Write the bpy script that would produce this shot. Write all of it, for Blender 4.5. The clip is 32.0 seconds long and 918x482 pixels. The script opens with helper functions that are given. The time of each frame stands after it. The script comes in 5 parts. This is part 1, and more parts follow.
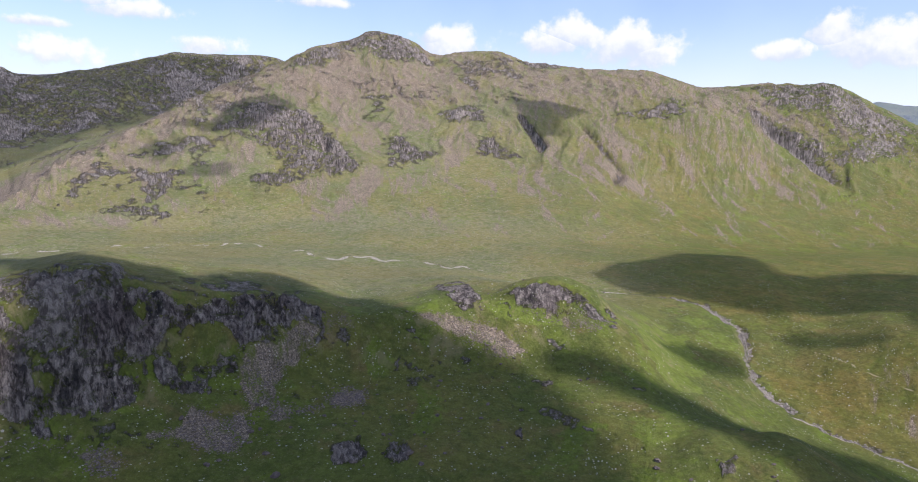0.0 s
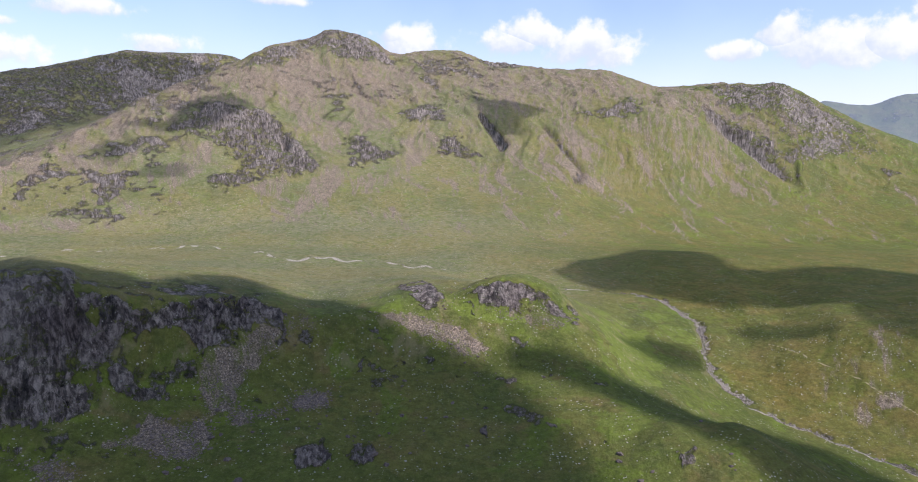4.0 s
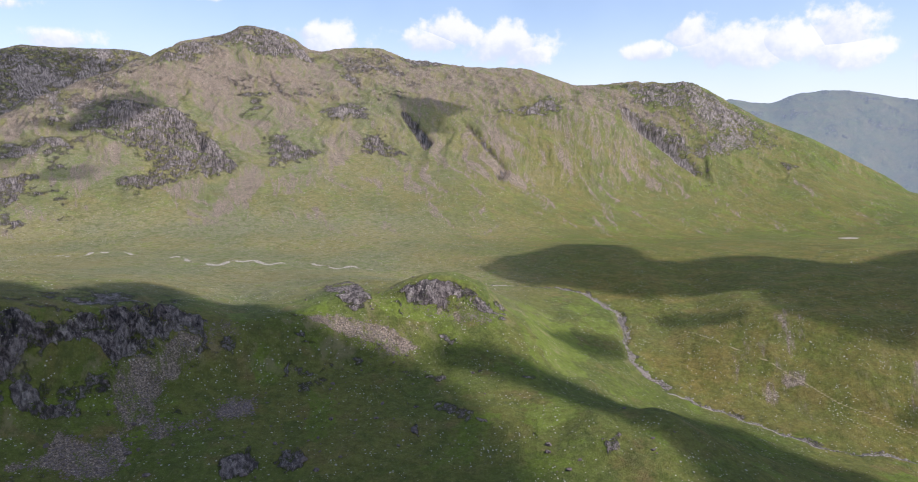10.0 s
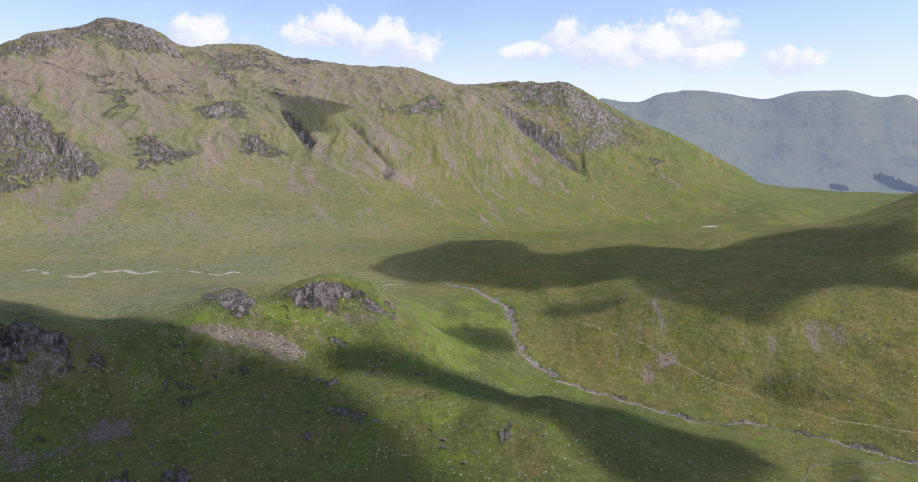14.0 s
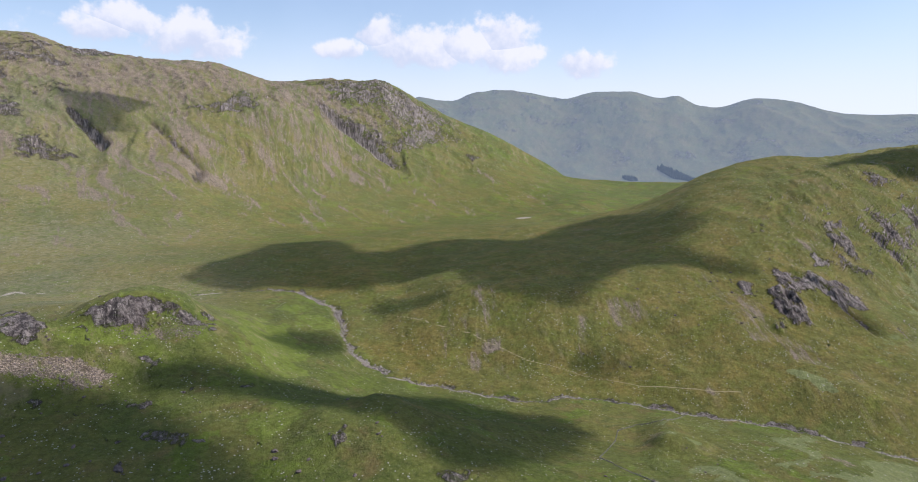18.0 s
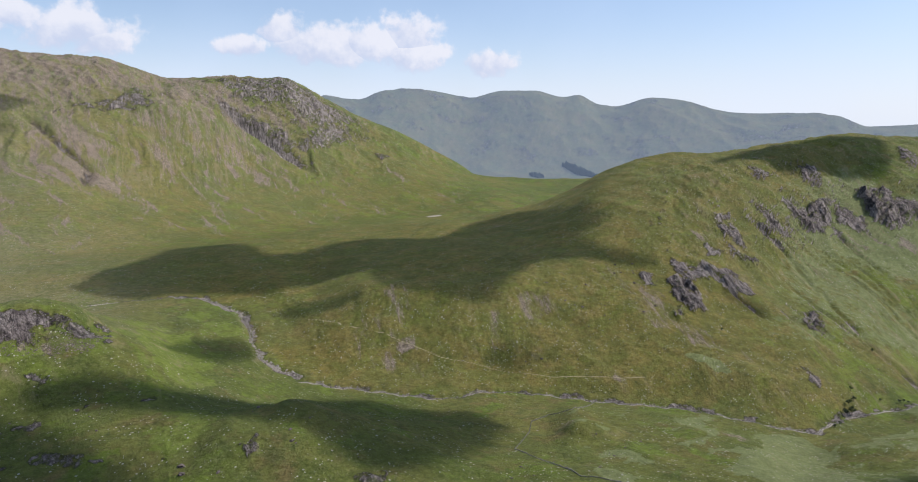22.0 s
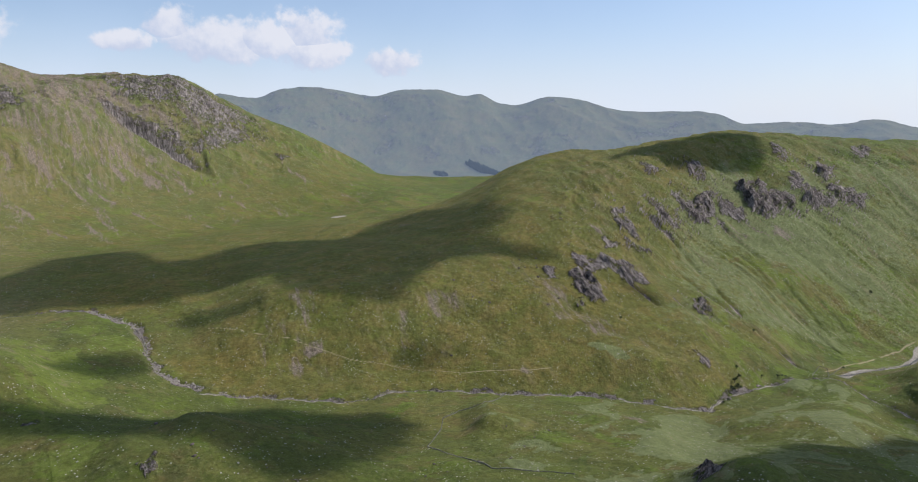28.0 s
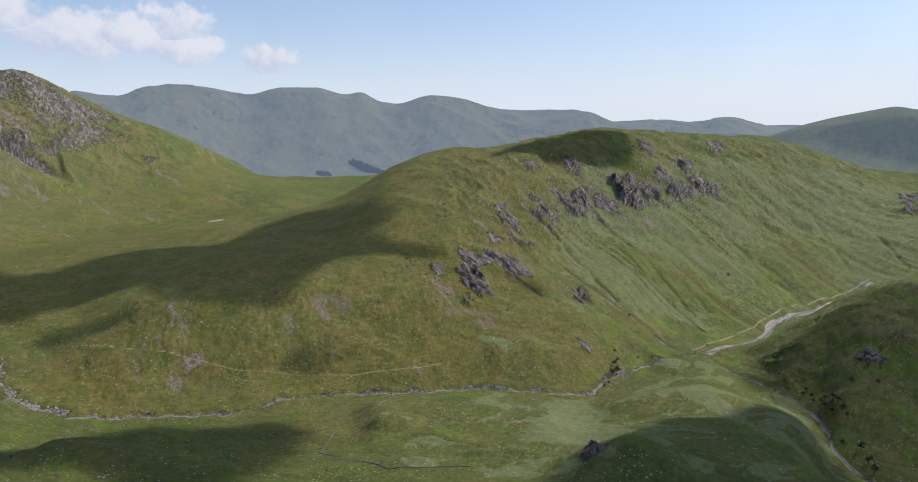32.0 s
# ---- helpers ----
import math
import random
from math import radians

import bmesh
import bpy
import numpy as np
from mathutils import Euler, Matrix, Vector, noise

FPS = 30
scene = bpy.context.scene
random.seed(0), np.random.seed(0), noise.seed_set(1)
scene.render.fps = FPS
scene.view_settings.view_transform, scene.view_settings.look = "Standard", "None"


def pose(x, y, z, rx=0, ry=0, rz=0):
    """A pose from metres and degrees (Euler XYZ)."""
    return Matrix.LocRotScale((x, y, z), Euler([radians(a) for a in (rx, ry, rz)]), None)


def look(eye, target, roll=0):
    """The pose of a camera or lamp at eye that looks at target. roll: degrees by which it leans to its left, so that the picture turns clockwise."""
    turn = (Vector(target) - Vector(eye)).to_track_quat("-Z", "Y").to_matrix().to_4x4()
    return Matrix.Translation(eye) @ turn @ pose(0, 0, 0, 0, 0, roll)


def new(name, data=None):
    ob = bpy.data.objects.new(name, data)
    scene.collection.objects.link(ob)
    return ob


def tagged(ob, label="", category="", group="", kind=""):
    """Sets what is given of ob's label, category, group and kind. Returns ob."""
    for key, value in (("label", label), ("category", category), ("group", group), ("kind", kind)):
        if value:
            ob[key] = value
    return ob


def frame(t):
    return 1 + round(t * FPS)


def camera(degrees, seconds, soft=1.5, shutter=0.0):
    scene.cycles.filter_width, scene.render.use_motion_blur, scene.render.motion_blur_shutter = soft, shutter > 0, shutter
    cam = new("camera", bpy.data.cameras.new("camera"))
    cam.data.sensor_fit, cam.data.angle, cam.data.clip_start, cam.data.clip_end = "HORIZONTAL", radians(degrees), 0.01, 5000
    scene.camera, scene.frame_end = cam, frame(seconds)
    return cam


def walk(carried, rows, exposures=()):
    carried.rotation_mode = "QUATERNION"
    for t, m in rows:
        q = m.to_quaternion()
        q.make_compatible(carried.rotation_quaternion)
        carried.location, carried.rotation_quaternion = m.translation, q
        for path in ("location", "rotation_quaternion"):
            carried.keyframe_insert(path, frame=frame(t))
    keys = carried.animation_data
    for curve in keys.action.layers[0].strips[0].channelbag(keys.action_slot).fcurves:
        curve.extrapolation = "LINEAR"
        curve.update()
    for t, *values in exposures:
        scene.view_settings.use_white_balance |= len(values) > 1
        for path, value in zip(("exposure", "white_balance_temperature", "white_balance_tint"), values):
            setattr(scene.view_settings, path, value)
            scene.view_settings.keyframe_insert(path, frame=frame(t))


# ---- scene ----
cam = camera(70.68, 32.0, soft=1.0)
EYE = (0, 0, 300)
# seconds, pitch, lean and bearing of the hovering camera
TURN_A = [
    (0.0, 79.95, -0.75, 0.15), (0.5, 79.96, -0.74, -0.60), (1.0, 79.96, -0.72, -1.17), (1.5, 79.96, -0.70, -1.55),
    (2.0, 79.97, -0.69, -1.92), (2.5, 79.97, -0.67, -2.22), (3.0, 79.95, -0.64, -2.49), (3.5, 79.93, -0.61, -2.80),
    (5.5, 79.91, -0.58, -5.18), (6.0, 79.90, -0.54, -5.86), (6.5, 79.88, -0.51, -6.42), (7.0, 79.87, -0.47, -6.99),
    (7.5, 79.86, -0.44, -7.45), (8.0, 79.86, -0.42, -7.89), (8.5, 79.85, -0.38, -8.33), (9.0, 79.84, -0.36, -8.75),
    (9.5, 79.84, -0.36, -9.27), (10.0, 79.83, -0.35, -9.92), (10.5, 79.82, -0.34, -10.60),
    (11.0, 79.82, -0.34, -11.43),
]
TURN_B = [
    (11.5, 79.81, -0.32, -12.48), (12.0, 79.81, -0.29, -13.79), (12.5, 79.80, -0.27, -15.12),
    (13.0, 79.78, -0.21, -16.46), (13.5, 79.76, -0.15, -18.16), (15.5, 79.74, -0.10, -25.90),
    (16.0, 79.71, -0.06, -28.16), (16.5, 79.68, -0.03, -30.44), (17.0, 79.65, -0.02, -32.41),
    (17.5, 79.63, -0.02, -34.09), (18.0, 79.61, -0.02, -35.65), (18.5, 79.59, -0.02, -36.38),
    (19.0, 79.58, -0.01, -36.72), (19.5, 79.56, -0.01, -37.44), (20.0, 79.55, 0.00, -38.39),
    (20.5, 79.53, 0.01, -39.70), (21.0, 79.51, 0.04, -40.97), (21.5, 79.49, 0.05, -42.27),
    (22.0, 79.48, 0.06, -43.61), (22.5, 79.47, 0.09, -44.64),
]
TURN_C = [
    (23.0, 79.46, 0.11, -45.67), (23.5, 79.46, 0.12, -46.46), (24.0, 79.46, 0.14, -46.88),
    (24.5, 79.46, 0.17, -47.44), (25.0, 79.45, 0.19, -48.00), (25.5, 79.42, 0.21, -48.57),
    (27.5, 79.39, 0.23, -51.04), (28.0, 79.36, 0.25, -52.06), (28.5, 79.33, 0.27, -53.39),
    (29.0, 79.31, 0.29, -54.58), (29.5, 79.29, 0.32, -55.70), (30.0, 79.28, 0.35, -56.94),
    (30.5, 79.26, 0.38, -58.23), (31.0, 79.21, 0.39, -59.59), (31.5, 79.19, 0.41, -60.94),
    (31.6, 79.17, 0.41, -61.37), (32.0, 79.17, 0.42, -62.25),
]
walk(cam, [(t, pose(*EYE, a, b, c)) for t, a, b, c in TURN_A + TURN_B + TURN_C], exposures=[(0.0, 0.64, 5950, 21), (13.0, 0.57, 5980, 20), (22.0, 0.36, 6050, 16), (32.0, 0.22, 6020, 15)])

# ---- sky and sun ----
SUN_BEARING, SUN_HEIGHT = 122.0, 44.0
SUN_DIR = Vector((math.sin(radians(SUN_BEARING)) * math.cos(radians(SUN_HEIGHT)),
                  math.cos(radians(SUN_BEARING)) * math.cos(radians(SUN_HEIGHT)), math.sin(radians(SUN_HEIGHT))))


class Nodes:
    """Short hand for building node trees."""

    def __init__(self, tree):
        self.tree = tree
        tree.nodes.clear()

    def add(self, kind, inputs=None, **props):
        n = self.tree.nodes.new(kind)
        for k, v in props.items():
            setattr(n, k, v)
        for k, v in (inputs or {}).items():
            if isinstance(v, bpy.types.NodeSocket):
                self.tree.links.new(v, n.inputs[k])
            else:
                n.inputs[k].default_value = v
        return n

    def math(self, op, a, b=0.0, clamp=False):
        return self.add("ShaderNodeMath", {0: a, 1: b}, operation=op, use_clamp=clamp).outputs[0]

    def noise(self, vec, scale, detail=5.0, rough=0.55, distort=0.0):
        return self.add("ShaderNodeTexNoise", {"Vector": vec, "Scale": scale, "Detail": detail, "Roughness": rough,
                                               "Distortion": distort}).outputs[0]

    def ramp(self, fac, lo, hi, to0=0.0, to1=1.0):
        return self.add("ShaderNodeMapRange", {0: fac, 1: lo, 2: hi, 3: to0, 4: to1}, interpolation_type="SMOOTHSTEP").outputs[0]

    def mix(self, fac, a, b, blend="MIX"):
        n = self.add("ShaderNodeMix", data_type="RGBA", blend_type=blend)
        for i, v in ((0, fac), (6, a), (7, b)):
            if isinstance(v, bpy.types.NodeSocket):
                self.tree.links.new(v, n.inputs[i])
            else:
                n.inputs[i].default_value = (*v, 1.0) if isinstance(v, tuple) else v
        return n.outputs[2]


def direction(bearing, height):
    b, h = radians(bearing), radians(height)
    return (math.sin(b) * math.cos(h), math.cos(b) * math.cos(h), math.sin(h))


# fair-weather clouds near the skyline, lobe by lobe: bearing, height, half width, half height (degrees), whiteness
FAIR_CLOUDS = [(-32.0, 7.0, 2.6, 0.5, 0.8), (-25.8, 8.3, 4.4, 0.9, 0.7), (-28.5, 8.8, 3.5, 0.7, 0.6), (-20.5, 6.0, 2.6, 1.0, 0.8), (-31.4, 4.9, 4.5, 1.3, 0.5),
               (-11.7, 9.8, 2.8, 0.5, 0.8), (-0.9, 6.7, 4.6, 1.7, 0.9), (-2.6, 7.3, 2.2, 1.1, 0.9), (9.6, 7.5, 3.4, 1.8, 1.0), (14.2, 6.6, 4.0, 2.1, 1.0),
               (8.0, 6.8, 3.4, 1.4, 0.95), (15.6, 5.9, 2.9, 1.5, 0.95), (26.0, 5.9, 2.4, 1.1, 0.95), (29.0, 7.3, 2.3, 1.7, 1.0), (32.5, 6.1, 5.4, 2.3, 1.0),
               (35.9, 6.3, 4.4, 1.9, 1.0), (39.5, 7.0, 2.9, 2.4, 1.0), (40.0, 5.4, 3.6, 1.5, 1.0), (46.5, 4.9, 2.8, 1.5, 1.0)]

world = bpy.data.worlds.new("world")
scene.world = world
world.use_nodes = True
w = Nodes(world.node_tree)
coord = w.add("ShaderNodeTexCoord").outputs["Generated"]
sky = w.add("ShaderNodeTexSky", sky_type="NISHITA", sun_disc=False, sun_elevation=radians(SUN_HEIGHT), sun_rotation=radians(SUN_BEARING),
            altitude=450.0, air_density=1.0, dust_density=1.0, ozone_density=1.0).outputs[0]
body, bright = None, None
for cb, ch, cw, chh, white in FAIR_CLOUDS:
    off = w.add("ShaderNodeVectorMath", {0: coord, 1: direction(cb, ch)}, operation="SUBTRACT").outputs[0]
    turned = w.add("ShaderNodeVectorRotate", {"Vector": off, "Axis": (0, 0, 1), "Angle": radians(cb)}).outputs[0]
    parts = w.add("ShaderNodeSeparateXYZ", {0: turned}).outputs
    aside = w.math("MULTIPLY", parts[0], 1 / radians(cw))
    above = w.math("MAXIMUM", w.math("MULTIPLY", parts[2], 1 / radians(chh)), w.math("MULTIPLY", parts[2], -1 / radians(0.8 * chh)))
    reach = w.math("SQRT", w.math("ADD", w.math("MULTIPLY", aside, aside), w.math("MULTIPLY", above, above)))
    behind = w.math("LESS_THAN", parts[1], -0.5)
    puff = w.math("SUBTRACT", w.math("MULTIPLY", w.math("SUBTRACT", 1.0, reach), white), w.math("MULTIPLY", behind, 9.0))
    lit = w.math("ADD", w.math("MULTIPLY", aside, 0.35), w.math("MULTIPLY", parts[2], 0.75 / radians(chh)))
    bright = lit if bright is None else w.mix(w.math("GREATER_THAN", puff, body), bright, lit)
    body = puff if body is None else w.math("MAXIMUM", body, puff)
billow = w.noise(coord, 24.0, 8.0, 0.56)
fine = w.noise(coord, 75.0, 6.0, 0.6)
edge = w.math("ADD", w.math("ADD", w.math("MAXIMUM", body, -3.0), w.math("MULTIPLY", w.math("SUBTRACT", billow, 0.5), 1.9)),
              w.math("MULTIPLY", w.math("SUBTRACT", fine, 0.5), 0.7))
cover = w.ramp(edge, -0.04, 0.46)
height = w.add("ShaderNodeSeparateXYZ", {0: coord}).outputs[2]
veil = w.math("ADD", w.ramp(height, 0.0, 0.20, 0.88, 0.30), w.math("MULTIPLY", w.math("SUBTRACT", w.noise(coord, 6.0, 4.0, 0.5), 0.5), 0.5), True)
airlight = w.mix(w.ramp(height, -0.02, 0.17), (6.5, 7.0, 7.3), (4.5, 5.7, 7.1))
relief = w.math("ADD", w.math("MULTIPLY", w.math("SUBTRACT", billow, 0.5), 2.2), w.math("MULTIPLY", w.math("SUBTRACT", fine, 0.5), 0.9))
shade = w.ramp(w.math("ADD", bright, relief), -0.55, 0.45)
cloud_colour = w.mix(shade, (4.9, 5.3, 6.1), (6.9, 6.85, 6.8))
hazy = w.mix(veil, sky, airlight)
tinted = w.mix(w.math("MULTIPLY", cover, 0.88), hazy, cloud_colour)
back = w.add("ShaderNodeBackground", {"Color": tinted, "Strength": 0.1})
w.tree.links.new(back.outputs[0], w.add("ShaderNodeOutputWorld").inputs[0])

sun = new("sun", bpy.data.lights.new("sun", "SUN"))
sun.data.energy, sun.data.angle, sun.data.color = 3.6, radians(0.6), (1.0, 0.95, 0.86)
sun.matrix_world = look((0, 0, 2500), Vector((0, 0, 2500)) - SUN_DIR)


# ---- materials ----
def land_material(name, glow=0.0):
    m = bpy.data.materials.new(name)
    m.use_nodes = True
    n = Nodes(m.node_tree)
    pos = n.add("ShaderNodeTexCoord").outputs["Object"]
    up = n.add("ShaderNodeSeparateXYZ", {0: n.add("ShaderNodeNewGeometry").outputs["True Normal"]}).outputs[2]
    rock_here = n.add("ShaderNodeAttribute", attribute_name="rock").outputs["Fac"]
    scree_here = n.add("ShaderNodeAttribute", attribute_name="scree").outputs["Fac"]
    bed_here = n.add("ShaderNodeAttribute", attribute_name="bed").outputs["Fac"]
    track_here = n.add("ShaderNodeAttribute", attribute_name="track").outputs["Fac"]
    lush_here = n.add("ShaderNodeAttribute", attribute_name="lush").outputs["Fac"]
    darkening_here = n.add("ShaderNodeAttribute", attribute_name="darkening").outputs["Fac"]
    straw_haze_here = n.add("ShaderNodeAttribute", attribute_name="dry").outputs["Fac"]
    wide, middle, fine = n.noise(pos, 0.007, 5), n.noise(pos, 0.035, 7, 0.65), n.noise(pos, 0.22, 8, 0.75)
    grain = n.noise(pos, 0.9, 6, 0.75)
    tufts = n.noise(pos, 0.09, 8, 0.72, 0.5)
    grass = n.mix(n.ramp(wide, 0.38, 0.62), (0.138, 0.128, 0.032), (0.084, 0.110, 0.022))
    grass = n.mix(n.ramp(middle, 0.50, 0.70, 0.0, 0.85), grass, (0.150, 0.104, 0.042))
    grass = n.mix(n.ramp(n.noise(pos, 0.018, 7, 0.64, 0.6), 0.53, 0.59, 0.0, 0.9), grass, (0.112, 0.152, 0.018))
    grass = n.mix(n.ramp(n.noise(pos, 0.0125, 8, 0.66, 0.8), 0.53, 0.58, 0.0, 0.6), grass, (0.062, 0.086, 0.018))
    grass = n.mix(n.ramp(n.noise(pos, 0.047, 7, 0.62, 1.0), 0.55, 0.60, 0.0, 0.5), grass, (0.058, 0.080, 0.020))
    # straw tone of the ground, on the fell also haze put into the colour
    grass = n.mix(n.math("MULTIPLY", straw_haze_here, n.ramp(tufts, 0.42, 0.58, 0.35, 1.0)), grass, n.mix(n.ramp(wide, 0.4, 0.6), (0.225, 0.198, 0.098), (0.190, 0.182, 0.102)))
    russet_here = n.add("ShaderNodeAttribute", attribute_name="russet").outputs["Fac"]
    moor = n.mix(n.ramp(middle, 0.42, 0.60), (0.106, 0.104, 0.018), (0.166, 0.128, 0.030))
    grass = n.mix(n.math("MULTIPLY", russet_here, n.ramp(tufts, 0.40, 0.60, 0.55, 0.9)), grass, moor)
    deep_here = n.add("ShaderNodeAttribute", attribute_name="deep").outputs["Fac"]
    grass = n.mix(n.math("MULTIPLY", deep_here, n.ramp(middle, 0.35, 0.62, 0.85, 0.25)), grass, (0.088, 0.103, 0.020))
    grass = n.mix(n.ramp(tufts, 0.50, 0.64, 0.0, 0.45), grass, (0.070, 0.078, 0.024))
    grass = n.mix(n.ramp(n.math("ADD", lush_here, n.math("MULTIPLY", n.math("SUBTRACT", tufts, 0.5), 0.8)), 0.38, 0.60, 0.0, 0.85), grass, n.mix(tufts, (0.104, 0.140, 0.014), (0.146, 0.174, 0.036)))
    grass = n.mix(n.ramp(fine, 0.50, 0.62, 0.0, 0.36), grass, (0.052, 0.060, 0.016))
    grass = n.mix(n.ramp(n.noise(pos, 0.4, 7, 0.8), 0.52, 0.62, 0.0, 0.32), grass, (0.210, 0.190, 0.085))
    pale_here = n.add("ShaderNodeAttribute", attribute_name="pale").outputs["Fac"]
    # pale lawns, and the steep face's haze put into its grass colour
    bent = n.ramp(n.math("ADD", pale_here, n.math("MULTIPLY", n.math("SUBTRACT", tufts, 0.5), 0.9)), 0.42, 0.56, 0.0, 0.85)
    grass = n.mix(bent, grass, n.mix(tufts, (0.128, 0.148, 0.056), (0.168, 0.180, 0.074)))
    tussock = n.ramp(n.noise(pos, 0.62, 7, 0.85), 0.28, 0.72, 0.85, 1.14)
    clumps = n.ramp(n.noise(pos, 0.17, 8, 0.82), 0.30, 0.70, 0.72, 1.26)
    grass = n.mix(1.0, grass, n.math("MULTIPLY", tussock, clumps), "MULTIPLY")
    upright = n.add("ShaderNodeAttribute", attribute_name="downslope").outputs["Vector"]
    runs = n.noise(upright, 0.075, 8, 0.68, 0.3)
    steep = n.ramp(up, 0.96, 0.80)
    grass = n.mix(n.math("MULTIPLY", n.ramp(runs, 0.52, 0.62, 0.0, 0.55), steep), grass, (0.205, 0.168, 0.092))
    grass = n.mix(n.math("MULTIPLY", n.ramp(runs, 0.46, 0.38, 0.0, 0.5), steep), grass, (0.058, 0.070, 0.020))
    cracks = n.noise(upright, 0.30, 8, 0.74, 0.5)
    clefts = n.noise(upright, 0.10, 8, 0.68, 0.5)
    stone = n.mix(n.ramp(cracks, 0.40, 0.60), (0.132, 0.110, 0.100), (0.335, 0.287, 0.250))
    stone = n.mix(n.ramp(n.noise(pos, 0.03, 5), 0.45, 0.65, 0.0, 0.35), stone, (0.33, 0.285, 0.245))
    # stone darkened on the crags; fell stone left paler in place of haze
    stone = n.mix(n.math("MULTIPLY", darkening_here, n.ramp(n.noise(upright, 0.05, 6, 0.6), 0.38, 0.62, 0.75, 0.10)), stone, (0.118, 0.088, 0.086))
    # shade of the clefts put into the stone colour, weaker on the fell
    stone = n.mix(n.math("MULTIPLY", n.ramp(clefts, 0.40, 0.47, 1.0, 0.0), n.ramp(darkening_here, 0.0, 1.0, 0.25, 0.85)), stone, (0.040, 0.036, 0.035))
    ledge = n.noise(n.add("ShaderNodeVectorMath", {0: pos, 1: (0.6, 0.6, 2.4)}, operation="MULTIPLY").outputs[0], 0.10, 7, 0.7, 0.6)
    stone = n.mix(n.ramp(ledge, 0.56, 0.64, 0.0, 0.75), stone, n.mix(fine, (0.060, 0.078, 0.022), (0.110, 0.118, 0.045)))
    stone = n.mix(n.ramp(grain, 0.45, 0.75, 0.0, 0.4), stone, (0.11, 0.10, 0.092))
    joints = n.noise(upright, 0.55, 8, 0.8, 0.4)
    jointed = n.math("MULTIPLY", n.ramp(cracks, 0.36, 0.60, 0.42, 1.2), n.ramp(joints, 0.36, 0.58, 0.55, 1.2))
    # joints fainter where stone is not darkened, in place of haze on the fell
    depth = n.ramp(darkening_here, 0.0, 1.0, 0.42, 1.0)
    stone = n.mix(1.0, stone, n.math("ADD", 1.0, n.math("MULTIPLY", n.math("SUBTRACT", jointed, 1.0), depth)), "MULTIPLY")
    rubble = n.mix(n.ramp(grain, 0.36, 0.62), (0.150, 0.113, 0.090), (0.390, 0.300, 0.238))
    rubble = n.mix(n.ramp(tufts, 0.45, 0.58, 0.0, 0.65), rubble, (0.180, 0.138, 0.105))
    blocks = n.add("ShaderNodeTexVoronoi", {"Vector": pos, "Scale": 1.15, "Randomness": 1.0})
    tone = n.add("ShaderNodeSeparateColor", {0: blocks.outputs["Color"]}).outputs[0]
    rubble = n.mix(1.0, rubble, n.math("MULTIPLY", n.ramp(tone, 0.0, 1.0, 0.55, 1.3), n.ramp(blocks.outputs["Distance"], 0.30, 0.75, 1.1, 0.5)), "MULTIPLY")
    slope = n.ramp(up, 0.52, 0.78, 0.5, 0.0)
    broken = n.math("MULTIPLY", n.math("SUBTRACT", n.noise(pos, 0.055, 9, 0.8), 0.5), 4.2)
    base = n.math("MINIMUM", n.math("ADD", rock_here, slope), 0.9)
    is_rock = n.ramp(n.math("ADD", base, n.math("MULTIPLY", broken, n.ramp(base, 0.04, 0.45, 0.0, 0.8))), 0.45, 0.72)
    mixed = n.math("MULTIPLY", n.math("SUBTRACT", n.noise(upright, 0.10, 10, 0.82, 0.4), 0.5), n.ramp(scree_here, 0.04, 0.5, 0.0, 3.8))
    is_scree = n.ramp(n.math("ADD", scree_here, mixed), 0.35, 0.90, 0.0, 0.85)
    colour = n.mix(is_scree, grass, rubble)
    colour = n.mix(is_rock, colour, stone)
    specks = n.add("ShaderNodeTexVoronoi", {"Vector": pos, "Scale": 0.22, "Randomness": 1.0})
    some = n.add("ShaderNodeSeparateColor", {0: specks.outputs["Color"]}).outputs[0]
    size = n.math("MULTIPLY", n.ramp(some, 0.45, 1.0), 0.19)
    lone = n.math("MULTIPLY", n.math("LESS_THAN", specks.outputs["Distance"], size), n.ramp(n.noise(pos, 0.03, 6, 0.65), 0.44, 0.54))
    colour = n.mix(n.math("MULTIPLY", lone, 0.8), colour, (0.33, 0.31, 0.275))
    chips = n.add("ShaderNodeTexVoronoi", {"Vector": pos, "Scale": 0.55, "Randomness": 1.0})
    chosen = n.add("ShaderNodeSeparateColor", {0: chips.outputs["Color"]}).outputs[1]
    strewn = n.math("LESS_THAN", chips.outputs["Distance"], n.math("MULTIPLY", n.ramp(chosen, 0.55, 1.0), 0.34))
    colour = n.mix(n.math("MULTIPLY", strewn, n.ramp(n.noise(pos, 0.045, 6, 0.7), 0.46, 0.57, 0.0, 0.85)), colour, (0.42, 0.39, 0.33))
    pebbles = n.mix(n.ramp(grain, 0.38, 0.62), (0.16, 0.14, 0.115), (0.50, 0.445, 0.365))
    colour = n.mix(n.ramp(bed_here, 0.3, 0.7), colour, pebbles)
    colour = n.mix(n.ramp(track_here, 0.3, 0.8, 0.0, 0.8), colour, (0.34, 0.28, 0.17))
    relief = n.math("ADD", n.math("MULTIPLY", fine, 2.2), n.math("MULTIPLY", grain, 0.6))
    relief = n.math("ADD", relief, n.math("MULTIPLY", is_rock, n.math("ADD", n.math("MULTIPLY", cracks, 6.0), n.math("MULTIPLY", clefts, 16.0))))
